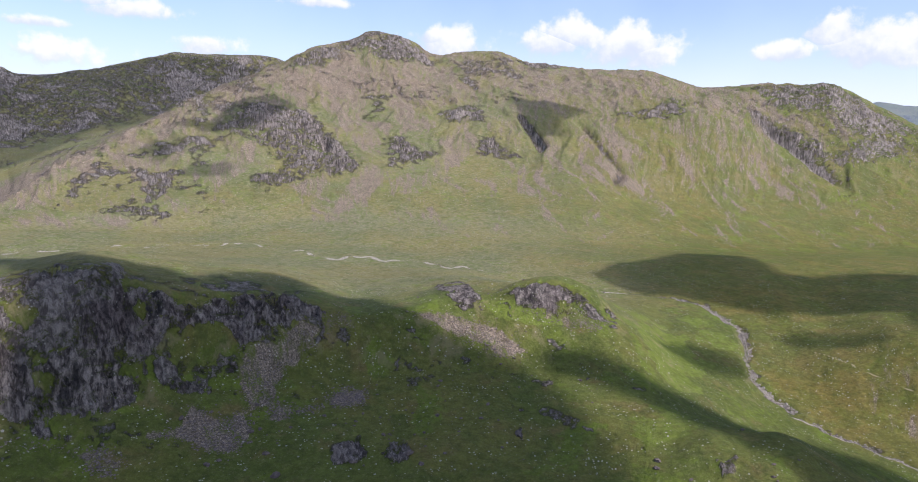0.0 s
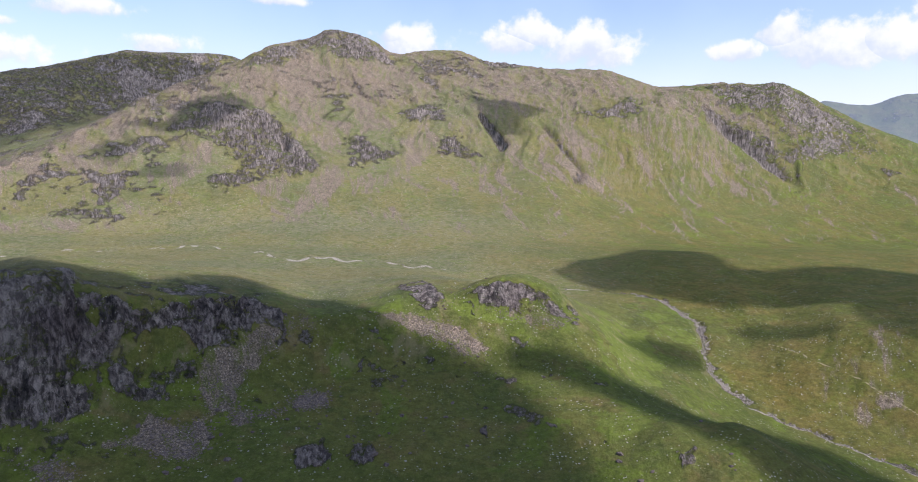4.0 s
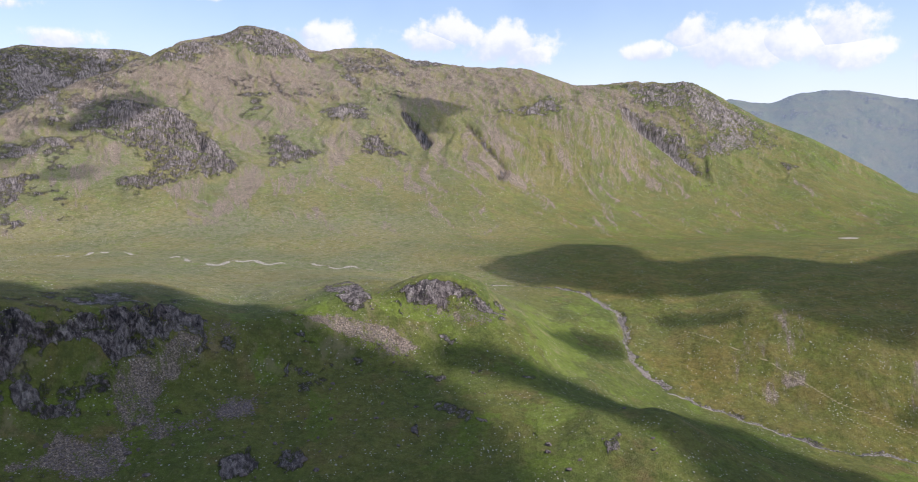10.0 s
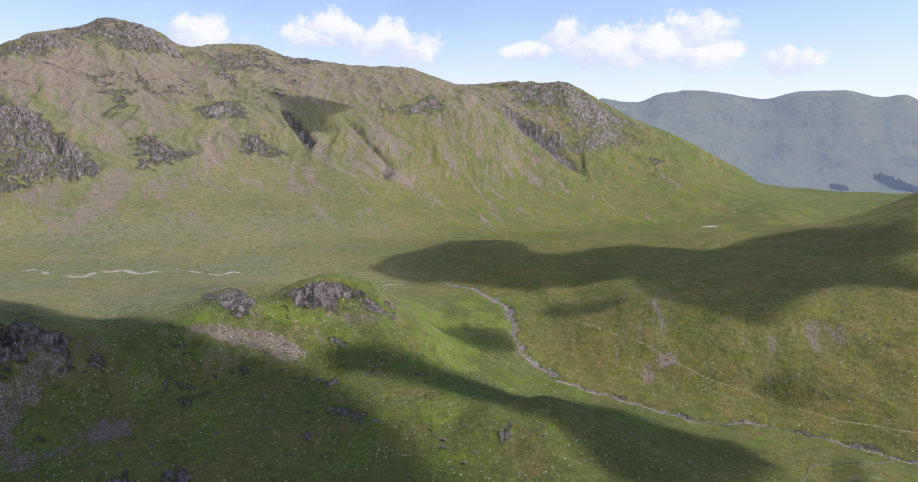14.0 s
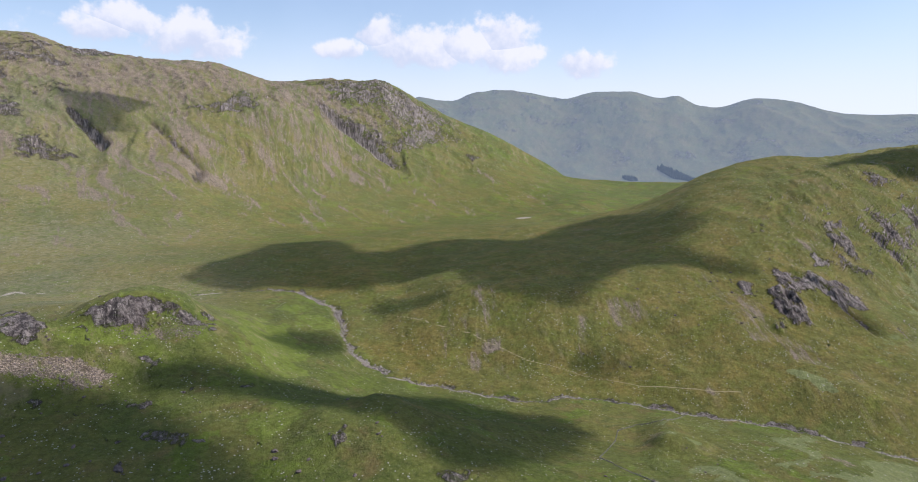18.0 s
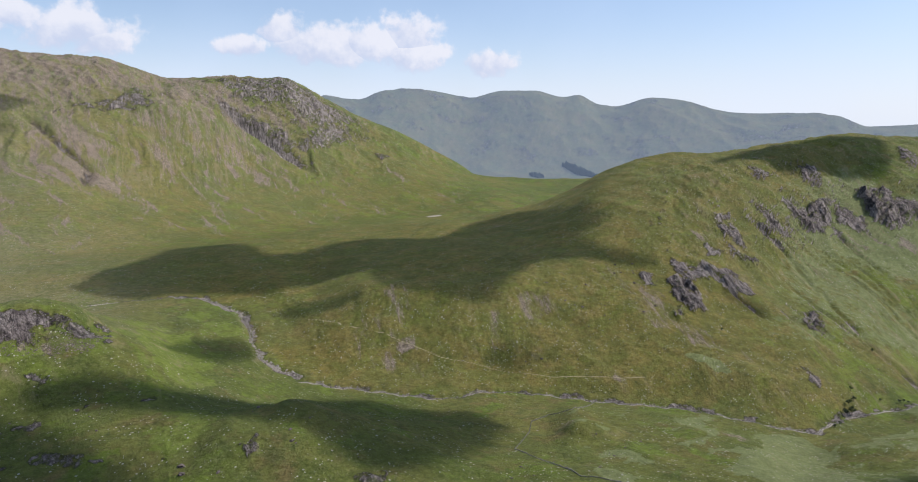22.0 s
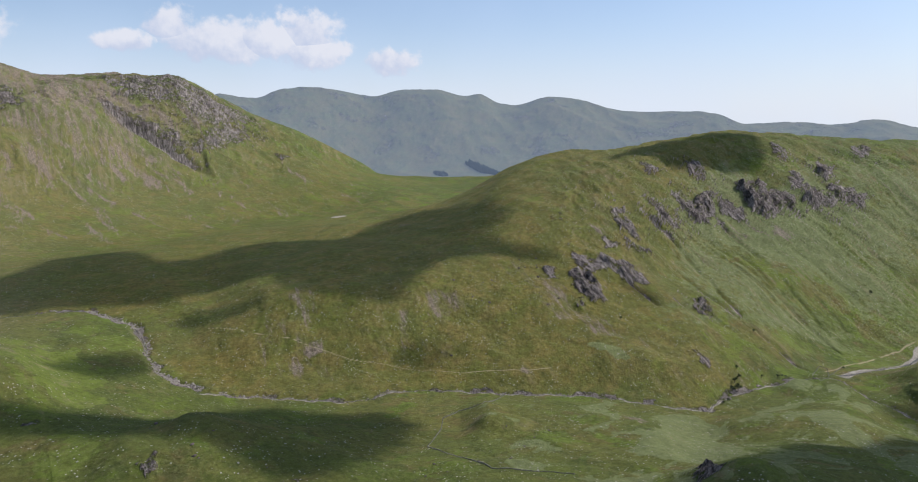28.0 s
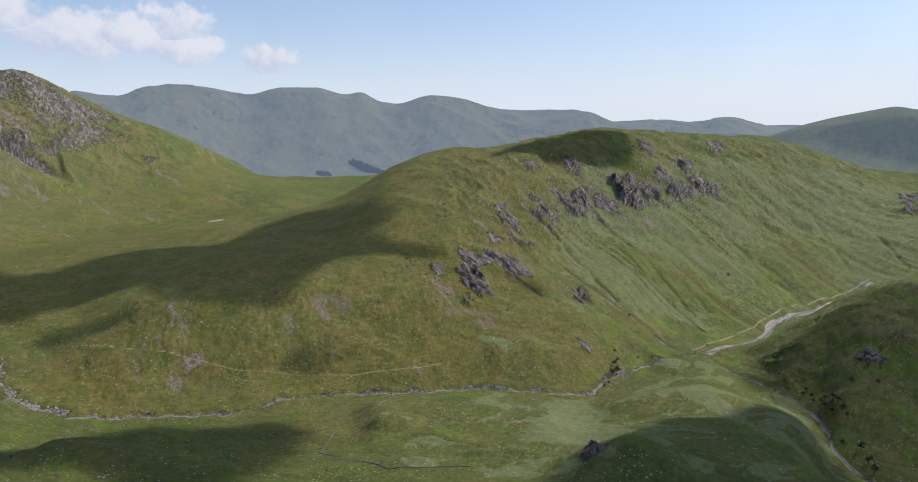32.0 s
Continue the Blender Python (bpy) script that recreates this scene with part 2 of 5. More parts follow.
    dent = n.add("ShaderNodeBump", {"Height": relief, "Strength": 0.9, "Distance": 1.0}).outputs[0]
    bsdf = n.add("ShaderNodeBsdfPrincipled", {"Base Color": colour, "Roughness": 0.95, "Specular IOR Level": 0.15, "Normal": dent})
    out = bsdf.outputs[0]
    if glow:  # haze put in as blue emission over the distant hills
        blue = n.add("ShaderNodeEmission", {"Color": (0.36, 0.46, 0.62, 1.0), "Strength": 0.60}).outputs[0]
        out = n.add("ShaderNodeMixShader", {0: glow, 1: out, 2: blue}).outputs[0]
    n.tree.links.new(out, n.add("ShaderNodeOutputMaterial").inputs[0])
    return m


GRASSLAND = land_material("grassland")
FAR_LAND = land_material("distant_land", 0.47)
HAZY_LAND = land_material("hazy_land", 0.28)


def plain_material(name, low, high, scale, rough=0.9, bump_by=0.4, spec=0.2, glow=0.0):
    """Two colours mottled at that scale, varied from object to object, with a little relief."""
    m = bpy.data.materials.new(name)
    m.use_nodes = True
    n = Nodes(m.node_tree)
    pos = n.add("ShaderNodeTexCoord").outputs["Object"]
    grain = n.noise(pos, scale, 6, 0.65)
    own = n.add("ShaderNodeObjectInfo").outputs["Random"]
    piece = n.add("ShaderNodeNewGeometry").outputs["Random Per Island"]
    colour = n.mix(n.ramp(grain, 0.35, 0.68), low, high)
    tone = n.math("ADD", n.math("MULTIPLY", own, 0.25), n.math("MULTIPLY", piece, 0.35))
    colour = n.mix(tone, colour, tuple(0.55 * c for c in low))
    dent = n.add("ShaderNodeBump", {"Height": grain, "Strength": bump_by, "Distance": 0.3}).outputs[0]
    bsdf = n.add("ShaderNodeBsdfPrincipled", {"Base Color": colour, "Roughness": rough, "Specular IOR Level": spec, "Normal": dent})
    out = bsdf.outputs[0]
    if glow:  # haze put in as blue emission over the far conifers
        blue = n.add("ShaderNodeEmission", {"Color": (0.36, 0.46, 0.62, 1.0), "Strength": 0.5}).outputs[0]
        out = n.add("ShaderNodeMixShader", {0: glow, 1: out, 2: blue}).outputs[0]
    n.tree.links.new(out, n.add("ShaderNodeOutputMaterial").inputs[0])
    return m


STONE = plain_material("lichened_stone", (0.112, 0.088, 0.080), (0.250, 0.202, 0.178), 0.9)
PALE_STONE = plain_material("washed_stone", (0.20, 0.176, 0.145), (0.48, 0.425, 0.35), 1.2)
WALL_STONE = plain_material("weathered_wall_stone", (0.15, 0.142, 0.112), (0.33, 0.31, 0.25), 1.4)
BARK = plain_material("bark", (0.06, 0.05, 0.04), (0.14, 0.12, 0.10), 3.0)
LEAVES = plain_material("leaves", (0.030, 0.048, 0.016), (0.060, 0.085, 0.030), 0.6, 0.7)
NEEDLES = plain_material("needles", (0.030, 0.048, 0.040), (0.050, 0.072, 0.055), 0.05, 0.8, 0.4, 0.2, 0.42)
WATER = plain_material("beck_water", (0.045, 0.042, 0.036), (0.20, 0.19, 0.17), 0.5, 0.6, 0.8, 0.15)


# ---- the plan, placed to fit the camera's view: valley, foot and crest lines as x, y, height ----
near_slope = [
    (-205, 205, 110), (0, 295, 108), (150, 260, 100), (260, 150, 105), (280, 75, 122), (289, 25, 120),
    (295, -52, 100),
]
crag_foot = [
    (-239, 314, 139), (-232, 326, 135), (-216, 354, 136), (-179, 385, 132), (-134, 419, 125), (-78, 443, 120),
    (7, 460, 117), (74, 464, 111), (128, 421, 109), (160, 377, 108), (192, 357, 116), (245, 329, 94), (306, 265, 78),
    (337, 216, 77), (345, 135, 86), (334, 88, 107), (345, 58, 109), (389, 22, 100), (420, -19, 87), (396, -53, 91),
]
spur_brow = [
    (-279, 379, 194), (-261, 391, 199), (-242, 409, 203), (-214, 429, 192), (-166, 461, 177), (-112, 487, 161),
    (-77, 499, 149), (-41, 513, 152), (-3, 540, 159), (75, 555, 154), (122, 557, 143), (156, 543, 121),
    (181, 519, 96), (209, 487, 82), (232, 465, 74), (271, 426, 68), (318, 386, 61), (363, 343, 59), (396, 314, 56),
    (412, 293, 65), (431, 273, 58), (458, 235, 56), (485, 187, 53), (509, 146, 40), (553, 91, 49), (539, 33, 61),
    (500, -9, 74), (439, -33, 73),
]
beck = [
    (-662, 910, 112), (-592, 933, 112), (-469, 985, 111), (-343, 1016, 110), (-196, 937, 108), (-87, 932, 106),
    (-5, 903, 103), (66, 851, 100), (110, 806, 98), (244, 781, 96), (286, 764, 94), (302, 714, 89), (313, 690, 85),
    (293, 633, 78), (281, 581, 70), (284, 543, 63), (297, 509, 59), (316, 494, 54), (350, 450, 51), (379, 417, 48),
    (421, 409, 45), (462, 374, 41), (495, 335, 37), (528, 303, 33), (562, 265, 29), (584, 227, 25), (618, 178, 18),
    (694, 167, 12), (767, 136, 6), (832, 94, 2), (785, 58, 6), (733, 1, 10), (665, -36, 16), (590, -45, 22),
    (539, -71, 28),
]
lower_bank = [
    (-673, 926, 116), (-479, 1007, 113), (-203, 969, 109), (-6, 935, 103), (92, 875, 98), (196, 827, 98),
    (269, 806, 96), (325, 742, 91), (341, 713, 91), (329, 635, 71), (334, 530, 60), (407, 448, 54), (487, 402, 47),
    (523, 368, 51), (593, 301, 48), (667, 228, 42), (748, 181, 27), (832, 149, 17), (953, 113, -11), (888, 64, -6),
    (830, 24, 20), (840, -18, 48), (868, -59, 75), (900, -134, 100),
]
valley_floor = [
    (-684, 943, 118), (-490, 1029, 112), (-211, 1008, 107), (-6, 985, 102), (97, 925, 100), (206, 866, 99),
    (282, 844, 98), (377, 762, 95), (371, 588, 78), (441, 484, 73), (528, 436, 69), (573, 402, 72), (651, 331, 67),
    (743, 254, 55), (835, 204, 40), (945, 171, 23), (979, 109, -9), (1015, 31, -20), (1120, -6, -20),
    (1269, -59, -28), (1385, -207, -17),
]
hill_side = [
    (-699, 963, 121), (-500, 1052, 113), (-219, 1047, 107), (-6, 1030, 101), (102, 975, 103), (216, 905, 102),
    (298, 891, 102), (413, 833, 102), (462, 749, 92), (431, 662, 101), (512, 561, 107), (609, 504, 110),
    (673, 469, 112), (748, 424, 113), (796, 386, 107), (883, 350, 102), (1045, 309, 86), (1146, 234, 84),
    (1261, 150, 72), (1399, 57, 55), (1597, -104, 47), (1683, -237, 56),
]
hill_crest = [
    (-710, 980, 124), (-511, 1075, 113), (-226, 1082, 111), (-7, 1065, 105), (107, 1024, 104), (228, 953, 104),
    (321, 958, 108), (427, 970, 108), (577, 937, 108), (729, 889, 115), (838, 859, 117), (928, 808, 134),
    (1010, 753, 165), (1065, 727, 195), (1128, 705, 216), (1267, 642, 236), (1233, 619, 234), (1412, 564, 245),
    (1515, 514, 258), (1580, 476, 267), (1712, 362, 261), (1865, 239, 248), (2047, 105, 240), (2149, -47, 190),
    (2230, -300, 111),
]
back_valley = [
    (-721, 996, 127), (-521, 1097, 113), (-233, 1116, 112), (-7, 1085, 108), (110, 1054, 106), (247, 1031, 101),
    (356, 1062, 99), (555, 1120, 83), (787, 1158, 73), (989, 1206, 58), (1167, 1167, 38), (1434, 1004, 38),
    (1677, 782, 45), (1980, 531, 80), (2241, 196, 110), (2349, -82, 110), (2364, -417, 80),
]
fell_foot = [
    (-735, 1017, 130), (-591, 1096, 117), (-303, 1151, 115), (-7, 1120, 110), (115, 1104, 108), (276, 1147, 96),
    (398, 1185, 89), (631, 1272, 68), (945, 1389, 46), (1202, 1367, 40), (1488, 1410, 75), (1800, 1511, 50),
    (2266, 1057, 48), (2511, 443, 65), (2548, -89, 130), (2561, -451, 100),
]
fell_side = [
    (-766, 1062, 140), (-743, 1187, 163), (-681, 1280, 195), (-534, 1348, 204), (-363, 1394, 203), (-180, 1439, 203),
    (15, 1460, 191), (276, 1444, 182), (500, 1478, 136), (678, 1537, 122), (995, 1619, 112), (1315, 1612, 116),
    (1587, 1637, 91), (1992, 1671, 52), (2492, 1162, 50), (2708, 478, 70), (2718, -95, 200), (2708, -478, 190),
]
fell_shoulder = [
    (-795, 1104, 148), (-788, 1264, 191), (-749, 1414, 237), (-681, 1558, 285), (-573, 1654, 330), (-448, 1743, 356),
    (-307, 1824, 368), (-147, 1844, 363), (16, 1850, 358), (338, 1819, 345), (572, 1791, 332), (731, 1786, 311),
    (821, 1856, 266), (1017, 1837, 255), (1261, 1863, 213), (1515, 1861, 166), (1809, 1868, 95), (2107, 1768, 55),
    (2628, 1226, 52), (2807, 495, 80), (2878, -101, 270), (2856, -504, 270),
]
fell_crest = [
    (-817, 1137, 150), (-819, 1316, 200), (-794, 1503, 257), (-739, 1696, 331), (-645, 1872, 414), (-531, 2011, 482),
    (-490, 2063, 517), (-371, 2219, 572), (-301, 2280, 606), (-182, 2283, 585), (-93, 2298, 534), (18, 2330, 552),
    (120, 2347, 551), (223, 2339, 520), (418, 2282, 494), (602, 2220, 482), (692, 2193, 456), (790, 2192, 431),
    (897, 2172, 435), (1004, 2158, 447), (1161, 2101, 447), (1219, 2102, 426), (1296, 2115, 392), (1464, 2088, 317),
    (1671, 2057, 240), (1878, 2009, 135), (2088, 1983, 40), (2298, 1928, 36), (2764, 1289, 38), (2934, 624, 70),
    (2947, 129, 216), (3000, -54, 278), (3024, -193, 309), (3034, -308, 328), (3026, -379, 316),
]
back_dip = [
    (-1221, 1455, 190), (-1050, 1819, 260), (-821, 2255, 360), (-451, 2561, 400), (0, 2700, 400), (958, 2631, 320),
    (1500, 2598, 240), (1970, 2522, 40), (2362, 2446, 8), (2605, 2185, 4), (3081, 1437, 10), (3348, 590, 50),
    (3487, -305, 200), (3424, -728, 200),
]
far_crest = [
    (-1543, 2216, 467), (-1497, 2247, 447), (-1404, 2306, 457), (-1267, 2440, 502), (-1068, 2588, 560),
    (-907, 2649, 570), (-758, 2695, 563), (-671, 2718, 528), (-255, 3190, 451), (1367, 3759, 369), (2344, 3841, 416),
    (2385, 3816, 459), (2582, 3685, 439), (2707, 3594, 492), (2871, 3491, 511), (3036, 3389, 495), (3222, 3283, 457),
    (3387, 3113, 503), (3528, 2952, 499), (3697, 2820, 461), (3788, 2783, 472), (3877, 2656, 408), (3932, 2574, 393),
    (4067, 2355, 456), (4174, 2160, 419), (4300, 1897, 352), (4499, 1360, 334), (4602, 1178, 260), (4719, 880, 266),
    (4701, 682, 250), (4727, 464, 280), (4775, 214, 225), (4799, -93, 191), (4761, -609, 194),
]

# crags: depth of their ribs, how far their stone is darkened, outline; screes and lawns: strength, outline
FELL_CRAGS = [
    (7, 0.8, [(-577, 1546), (-538, 1675), (-456, 1692), (-365, 1671), (-305, 1581), (-241, 1518), (-217, 1440), (-271, 1388), (-316, 1372), (-345, 1340), (-384, 1312), (-433, 1342), (-380, 1391), (-360, 1409), (-439, 1473), (-495, 1493)]),
    (6, 0.8, [(-183, 1599), (-129, 1634), (-96, 1560), (-41, 1588), (-40, 1549), (-104, 1472), (-155, 1461)]),
    (4, 0.6, [(-264, 1835), (-201, 1845), (-201, 1738), (-246, 1738)]),
    (6, 1.0, [(38, 1631), (84, 1680), (104, 1644), (146, 1572), (99, 1550), (44, 1595)]),
    (5, 0.7, [(-513, 1891), (-477, 1983), (-411, 2079), (-369, 2045), (-403, 1944)]),
    (5, 0.7, [(-323, 2089), (-279, 2167), (-212, 2243), (-131, 2175), (-73, 2132), (-158, 2031), (-248, 2052)]),
    (6, 0.6, [(-718, 1647), (-926, 2296), (-630, 1662), (-599, 1549), (-649, 1545)]),
    (3, 0.7, [(195, 2322), (302, 2276), (343, 2216), (262, 2117), (192, 2170)]),
    (5, 0.65, [(407, 1776), (506, 1818), (606, 1872), (615, 1785), (555, 1756)]),
    (4, 0.55, [(858, 2075), (1057, 2094), (1163, 2075), (1252, 2052), (1386, 2009), (1349, 1962), (1187, 1933), (1085, 1955), (961, 2005)]),
    (7, 1.0, [(928, 1914), (980, 1880), (1013, 1821), (1002, 1780), (961, 1800)]),
    (5, 0.7, [(1122, 1864), (1229, 1940), (1285, 1936), (1259, 1877), (1128, 1823), (1015, 1790)]),
    (3, 0.65, [(-664, 1149), (-612, 1195), (-561, 1182), (-536, 1148), (-590, 1148)]),
    (4, 0.7, [(1346, 1841), (1419, 1822), (1314, 1756)]),
    (4, 0.6, [(-53, 1762), (34, 1839), (56, 1746), (-29, 1730)]),
    (4, 0.5, [(-723, 1516), (-629, 1447), (-566, 1510), (-555, 1442), (-589, 1349), (-658, 1398)]),
]
FELL_SCREES = [
    (0.95, [(-353, 1831), (-314, 1757), (-257, 1647), (-232, 1547), (-265, 1584), (-318, 1668), (-365, 1786)]),
    (0.85, [(-729, 1574), (-705, 1747), (-623, 1573), (-676, 1480), (-709, 1356), (-745, 1392)]),
    (0.8, [(-680, 1356), (-617, 1387), (-591, 1447), (-576, 1342), (-624, 1295)]),
    (0.8, [(-526, 1393), (-476, 1492), (-445, 1473), (-458, 1365), (-475, 1244), (-503, 1289)]),
    (0.8, [(-349, 1333), (-293, 1377), (-269, 1326), (-285, 1286), (-324, 1298)]),
    (0.85, [(-239, 1342), (-205, 1499), (-160, 1408), (-188, 1273), (-244, 1228), (-260, 1282)]),
    (0.75, [(-151, 1398), (-103, 1455), (-92, 1334), (-131, 1340)]),
    (0.8, [(-25, 1665), (17, 1762), (40, 1614), (-9, 1506), (-44, 1433), (-68, 1334), (-103, 1419), (-53, 1529)]),
    (0.5, [(-401, 1981), (-298, 2036), (-191, 2014), (-53, 2055), (52, 1915), (-50, 1947), (-219, 1942), (-332, 1914)]),
    (0.6, [(490, 1756), (633, 1796), (834, 1872), (909, 1725), (807, 1679), (638, 1663)]),
    (0.5, [(-497, 1858), (-412, 1908), (-309, 1871), (-258, 1737), (-316, 1724), (-406, 1800)]),
    (0.7, [(-107, 1760), (-60, 1725), (-73, 1671), (-117, 1668)]),
    (0.5, [(-574, 1227), (-524, 1262), (-481, 1231), (-496, 1187), (-546, 1184)]),
    (0.6, [(-860, 1204), (-804, 1224), (-796, 1349), (-767, 1319), (-767, 1163), (-769, 1072)]),
]
HILL_CRAGS = [
    (5, 0.9, [(1082, 432), (1093, 403), (1047, 364), (1032, 385)]),
    (6, 1.0, [(1253, 370), (1243, 314), (1210, 290), (1202, 337)]),
    (6, 1.0, [(1366, 298), (1370, 249), (1334, 246), (1319, 275)]),
    (4, 0.9, [(910, 397), (910, 358), (881, 358)]),
    (4, 0.9, [(821, 385), (842, 349), (797, 341)]),
    (7, 1.0, [(1323, 348), (1349, 312), (1270, 275), (1260, 305)]),
    (4, 0.9, [(794, 418), (792, 398), (771, 378), (762, 390)]),
    (5, 1.0, [(1182, 371), (1195, 352), (1136, 339), (1138, 357)]),
    (5, 1.0, [(1484, 211), (1517, 172), (1461, 171), (1433, 197)]),
    (4, 0.9, [(1087, 423), (1065, 393), (1055, 373), (1043, 390)]),
    (5, 1.0, [(1458, 283), (1458, 252), (1394, 244), (1398, 264)]),
    (4, 0.8, [(1558, 342), (1554, 311), (1496, 303), (1503, 324)]),
    (7, 1.0, [(739, 401), (758, 389), (753, 364), (715, 337), (703, 350), (709, 373)]),
    (4, 0.9, [(671, 357), (701, 346), (697, 336), (669, 343)]),
    (6, 0.9, [(972, 449), (1004, 437), (958, 403), (933, 387), (928, 408)]),
    (8, 1.0, [(1157, 414), (1152, 383), (1192, 387), (1251, 370), (1182, 351), (1132, 350), (1127, 370), (1132, 387)]),
    (9, 1.0, [(1317, 347), (1374, 322), (1361, 298), (1337, 265), (1287, 258), (1251, 279), (1254, 299), (1271, 318)]),
    (7, 1.0, [(1439, 250), (1455, 222), (1425, 192), (1384, 217), (1376, 233)]),
    (4, 0.9, [(875, 410), (895, 392), (865, 378), (856, 396)]),
    (4, 0.9, [(811, 359), (842, 334), (815, 322), (794, 341)]),
    (5, 0.9, [(853, 272), (870, 257), (818, 235), (812, 250)]),
    (4, 0.8, [(1205, 493), (1215, 463), (1174, 453), (1168, 471)]),
    (4, 0.8, [(1302, 450), (1323, 424), (1278, 393), (1266, 417)]),
    (4, 0.9, [(718, 221), (711, 197), (695, 195), (694, 208)]),
    (7, 0.9, [(1429, 253), (1457, 207), (1519, 156), (1465, 149), (1413, 199), (1376, 231)]),
    (5, 0.9, [(1554, 252), (1570, 220), (1504, 217), (1489, 237)]),
    (4, 0.8, [(1740, 213), (1793, 182), (1703, 175), (1677, 199)]),
    (3, 0.7, [(728, 434), (738, 414), (711, 394), (702, 410)]),
    (3, 0.7, [(796, 403), (810, 380), (790, 366), (776, 384)]),
    (6, 0.9, [(1972, -225), (1995, -269), (1882, -315), (1768, -278), (1786, -225)]),
]
PALE_PATCHES = [
    (0.55, [(688, 471), (731, 445), (704, 385), (665, 332), (630, 351), (654, 404)]),
    (0.7, [(1192, 325), (1158, 278), (1136, 291)]),
    (0.8, [(1246, 268), (1241, 222), (1205, 224), (1209, 249)]),
    (0.7, [(893, 450), (900, 416), (868, 423)]),
    (0.6, [(942, 394), (977, 386), (945, 377), (929, 386)]),
    (0.6, [(552, 497), (597, 467), (583, 434), (535, 460)]),
    (0.5, [(508, 493), (527, 484), (490, 446), (475, 449)]),
    (0.45, [(527, 436), (546, 430), (520, 406), (506, 410)]),
    (0.6, [(643, 362), (681, 334), (663, 282), (646, 302)]),
    (1.0, [(408, 522), (419, 516), (413, 503), (402, 506)]),
    (0.7, [(534, 341), (549, 333), (541, 327), (531, 335)]),
    (0.7, [(519, 393), (524, 389), (510, 377), (506, 381)]),
    (0.6, [(659, 223), (670, 209), (667, 195), (655, 206)]),
    (0.6, [(496, 212), (529, 205), (491, 183), (476, 193)]),
]
NEAR_CRAGS = [
    (3, 0.1, [(-283, 372), (-282, 386), (-270, 401), (-276, 435), (-239, 407), (-257, 487), (-222, 412), (-225, 395), (-229, 386), (-231, 375), (-245, 353), (-263, 340)]),
    (5, 1.0, [(-228, 397), (-208, 425), (-197, 410), (-193, 400), (-208, 383), (-224, 374), (-230, 379)]),
    (4, 0.9, [(-208, 423), (-183, 431), (-161, 463), (-146, 485), (-110, 485), (-103, 477), (-131, 459), (-141, 444), (-152, 433), (-162, 439), (-192, 414), (-201, 410)]),
    (6, 0.9, [(-265, 344), (-242, 353), (-224, 374), (-200, 390), (-199, 382), (-200, 365), (-206, 356), (-224, 347), (-232, 334), (-255, 326)]),
    (3, 0.6, [(-244, 339), (-232, 334), (-215, 330), (-227, 325), (-242, 330)]),
    (4, 0.7, [(-198, 398), (-184, 403), (-179, 398), (-162, 401), (-164, 392), (-178, 393), (-193, 394)]),
    (2.5, 0.4, [(-77, 359), (-60, 370), (-54, 352), (-70, 342)]),
    (2.5, 0.3, [(-44, 356), (-28, 371), (-24, 358), (-30, 345), (-40, 344)]),
    (1.5, 0.5, [(-21, 619), (6, 604), (20, 529), (4, 520), (-14, 536)]),
    (1.6, 0.7, [(38, 541), (60, 545), (102, 552), (117, 545), (111, 533), (82, 527), (58, 530)]),
    (1.2, 0.6, [(116, 543), (147, 560), (134, 530), (111, 531)]),
    (2.5, 0.5, [(150, 343), (157, 337), (157, 332), (148, 330)]),
    (2, 0.2, [(190, 287), (210, 282), (209, 271), (188, 275)]),
    (2.5, 0.1, [(37, 386), (42, 388), (41, 375), (37, 373)]),
    (4, 1.0, [(351, 106), (381, 109), (403, 107), (334, 88), (332, 93)]),
    (5, 0.8, [(746, -64), (744, -84), (723, -93), (720, -68)]),
    (4, 0.8, [(766, -74), (762, -104), (753, -116), (751, -84)]),
    (4, 0.8, [(711, -35), (660, -52), (654, -48), (679, -37)]),
    (2.5, 0.5, [(149, 342), (160, 345), (156, 331), (147, 330)]),
]
NEAR_RUBBLE = [
    (1.0, [(-149, 434), (-125, 454), (-118, 465), (-104, 471), (-104, 456), (-121, 439), (-124, 419), (-118, 399), (-133, 395), (-148, 410), (-151, 425)]),
    (1.0, [(-178, 351), (-166, 366), (-165, 381), (-153, 376), (-135, 392), (-125, 367), (-126, 352), (-141, 345), (-156, 350)]),
    (1.0, [(-88, 414), (-79, 431), (-65, 429), (-64, 409), (-82, 406)]),
    (1.05, [(-36, 503), (-9, 511), (18, 510), (41, 503), (53, 493), (34, 486), (12, 491), (-10, 499)]),
    (0.6, [(-203, 325), (-195, 334), (-182, 327), (-182, 315), (-194, 314)]),
    (0.8, [(-125, 399), (-112, 401), (-109, 389), (-117, 385)]),
    (0.7, [(-108, 399), (-91, 403), (-92, 395), (-104, 393)]),
    (0.5, [(-108, 476), (-88, 490), (-82, 480), (-98, 470)]),
    (0.3, [(-194, 332), (-240, 317), (-236, 311)]),
    (0.5, [(47, 527), (87, 527), (129, 531), (115, 515), (76, 519)]),
]
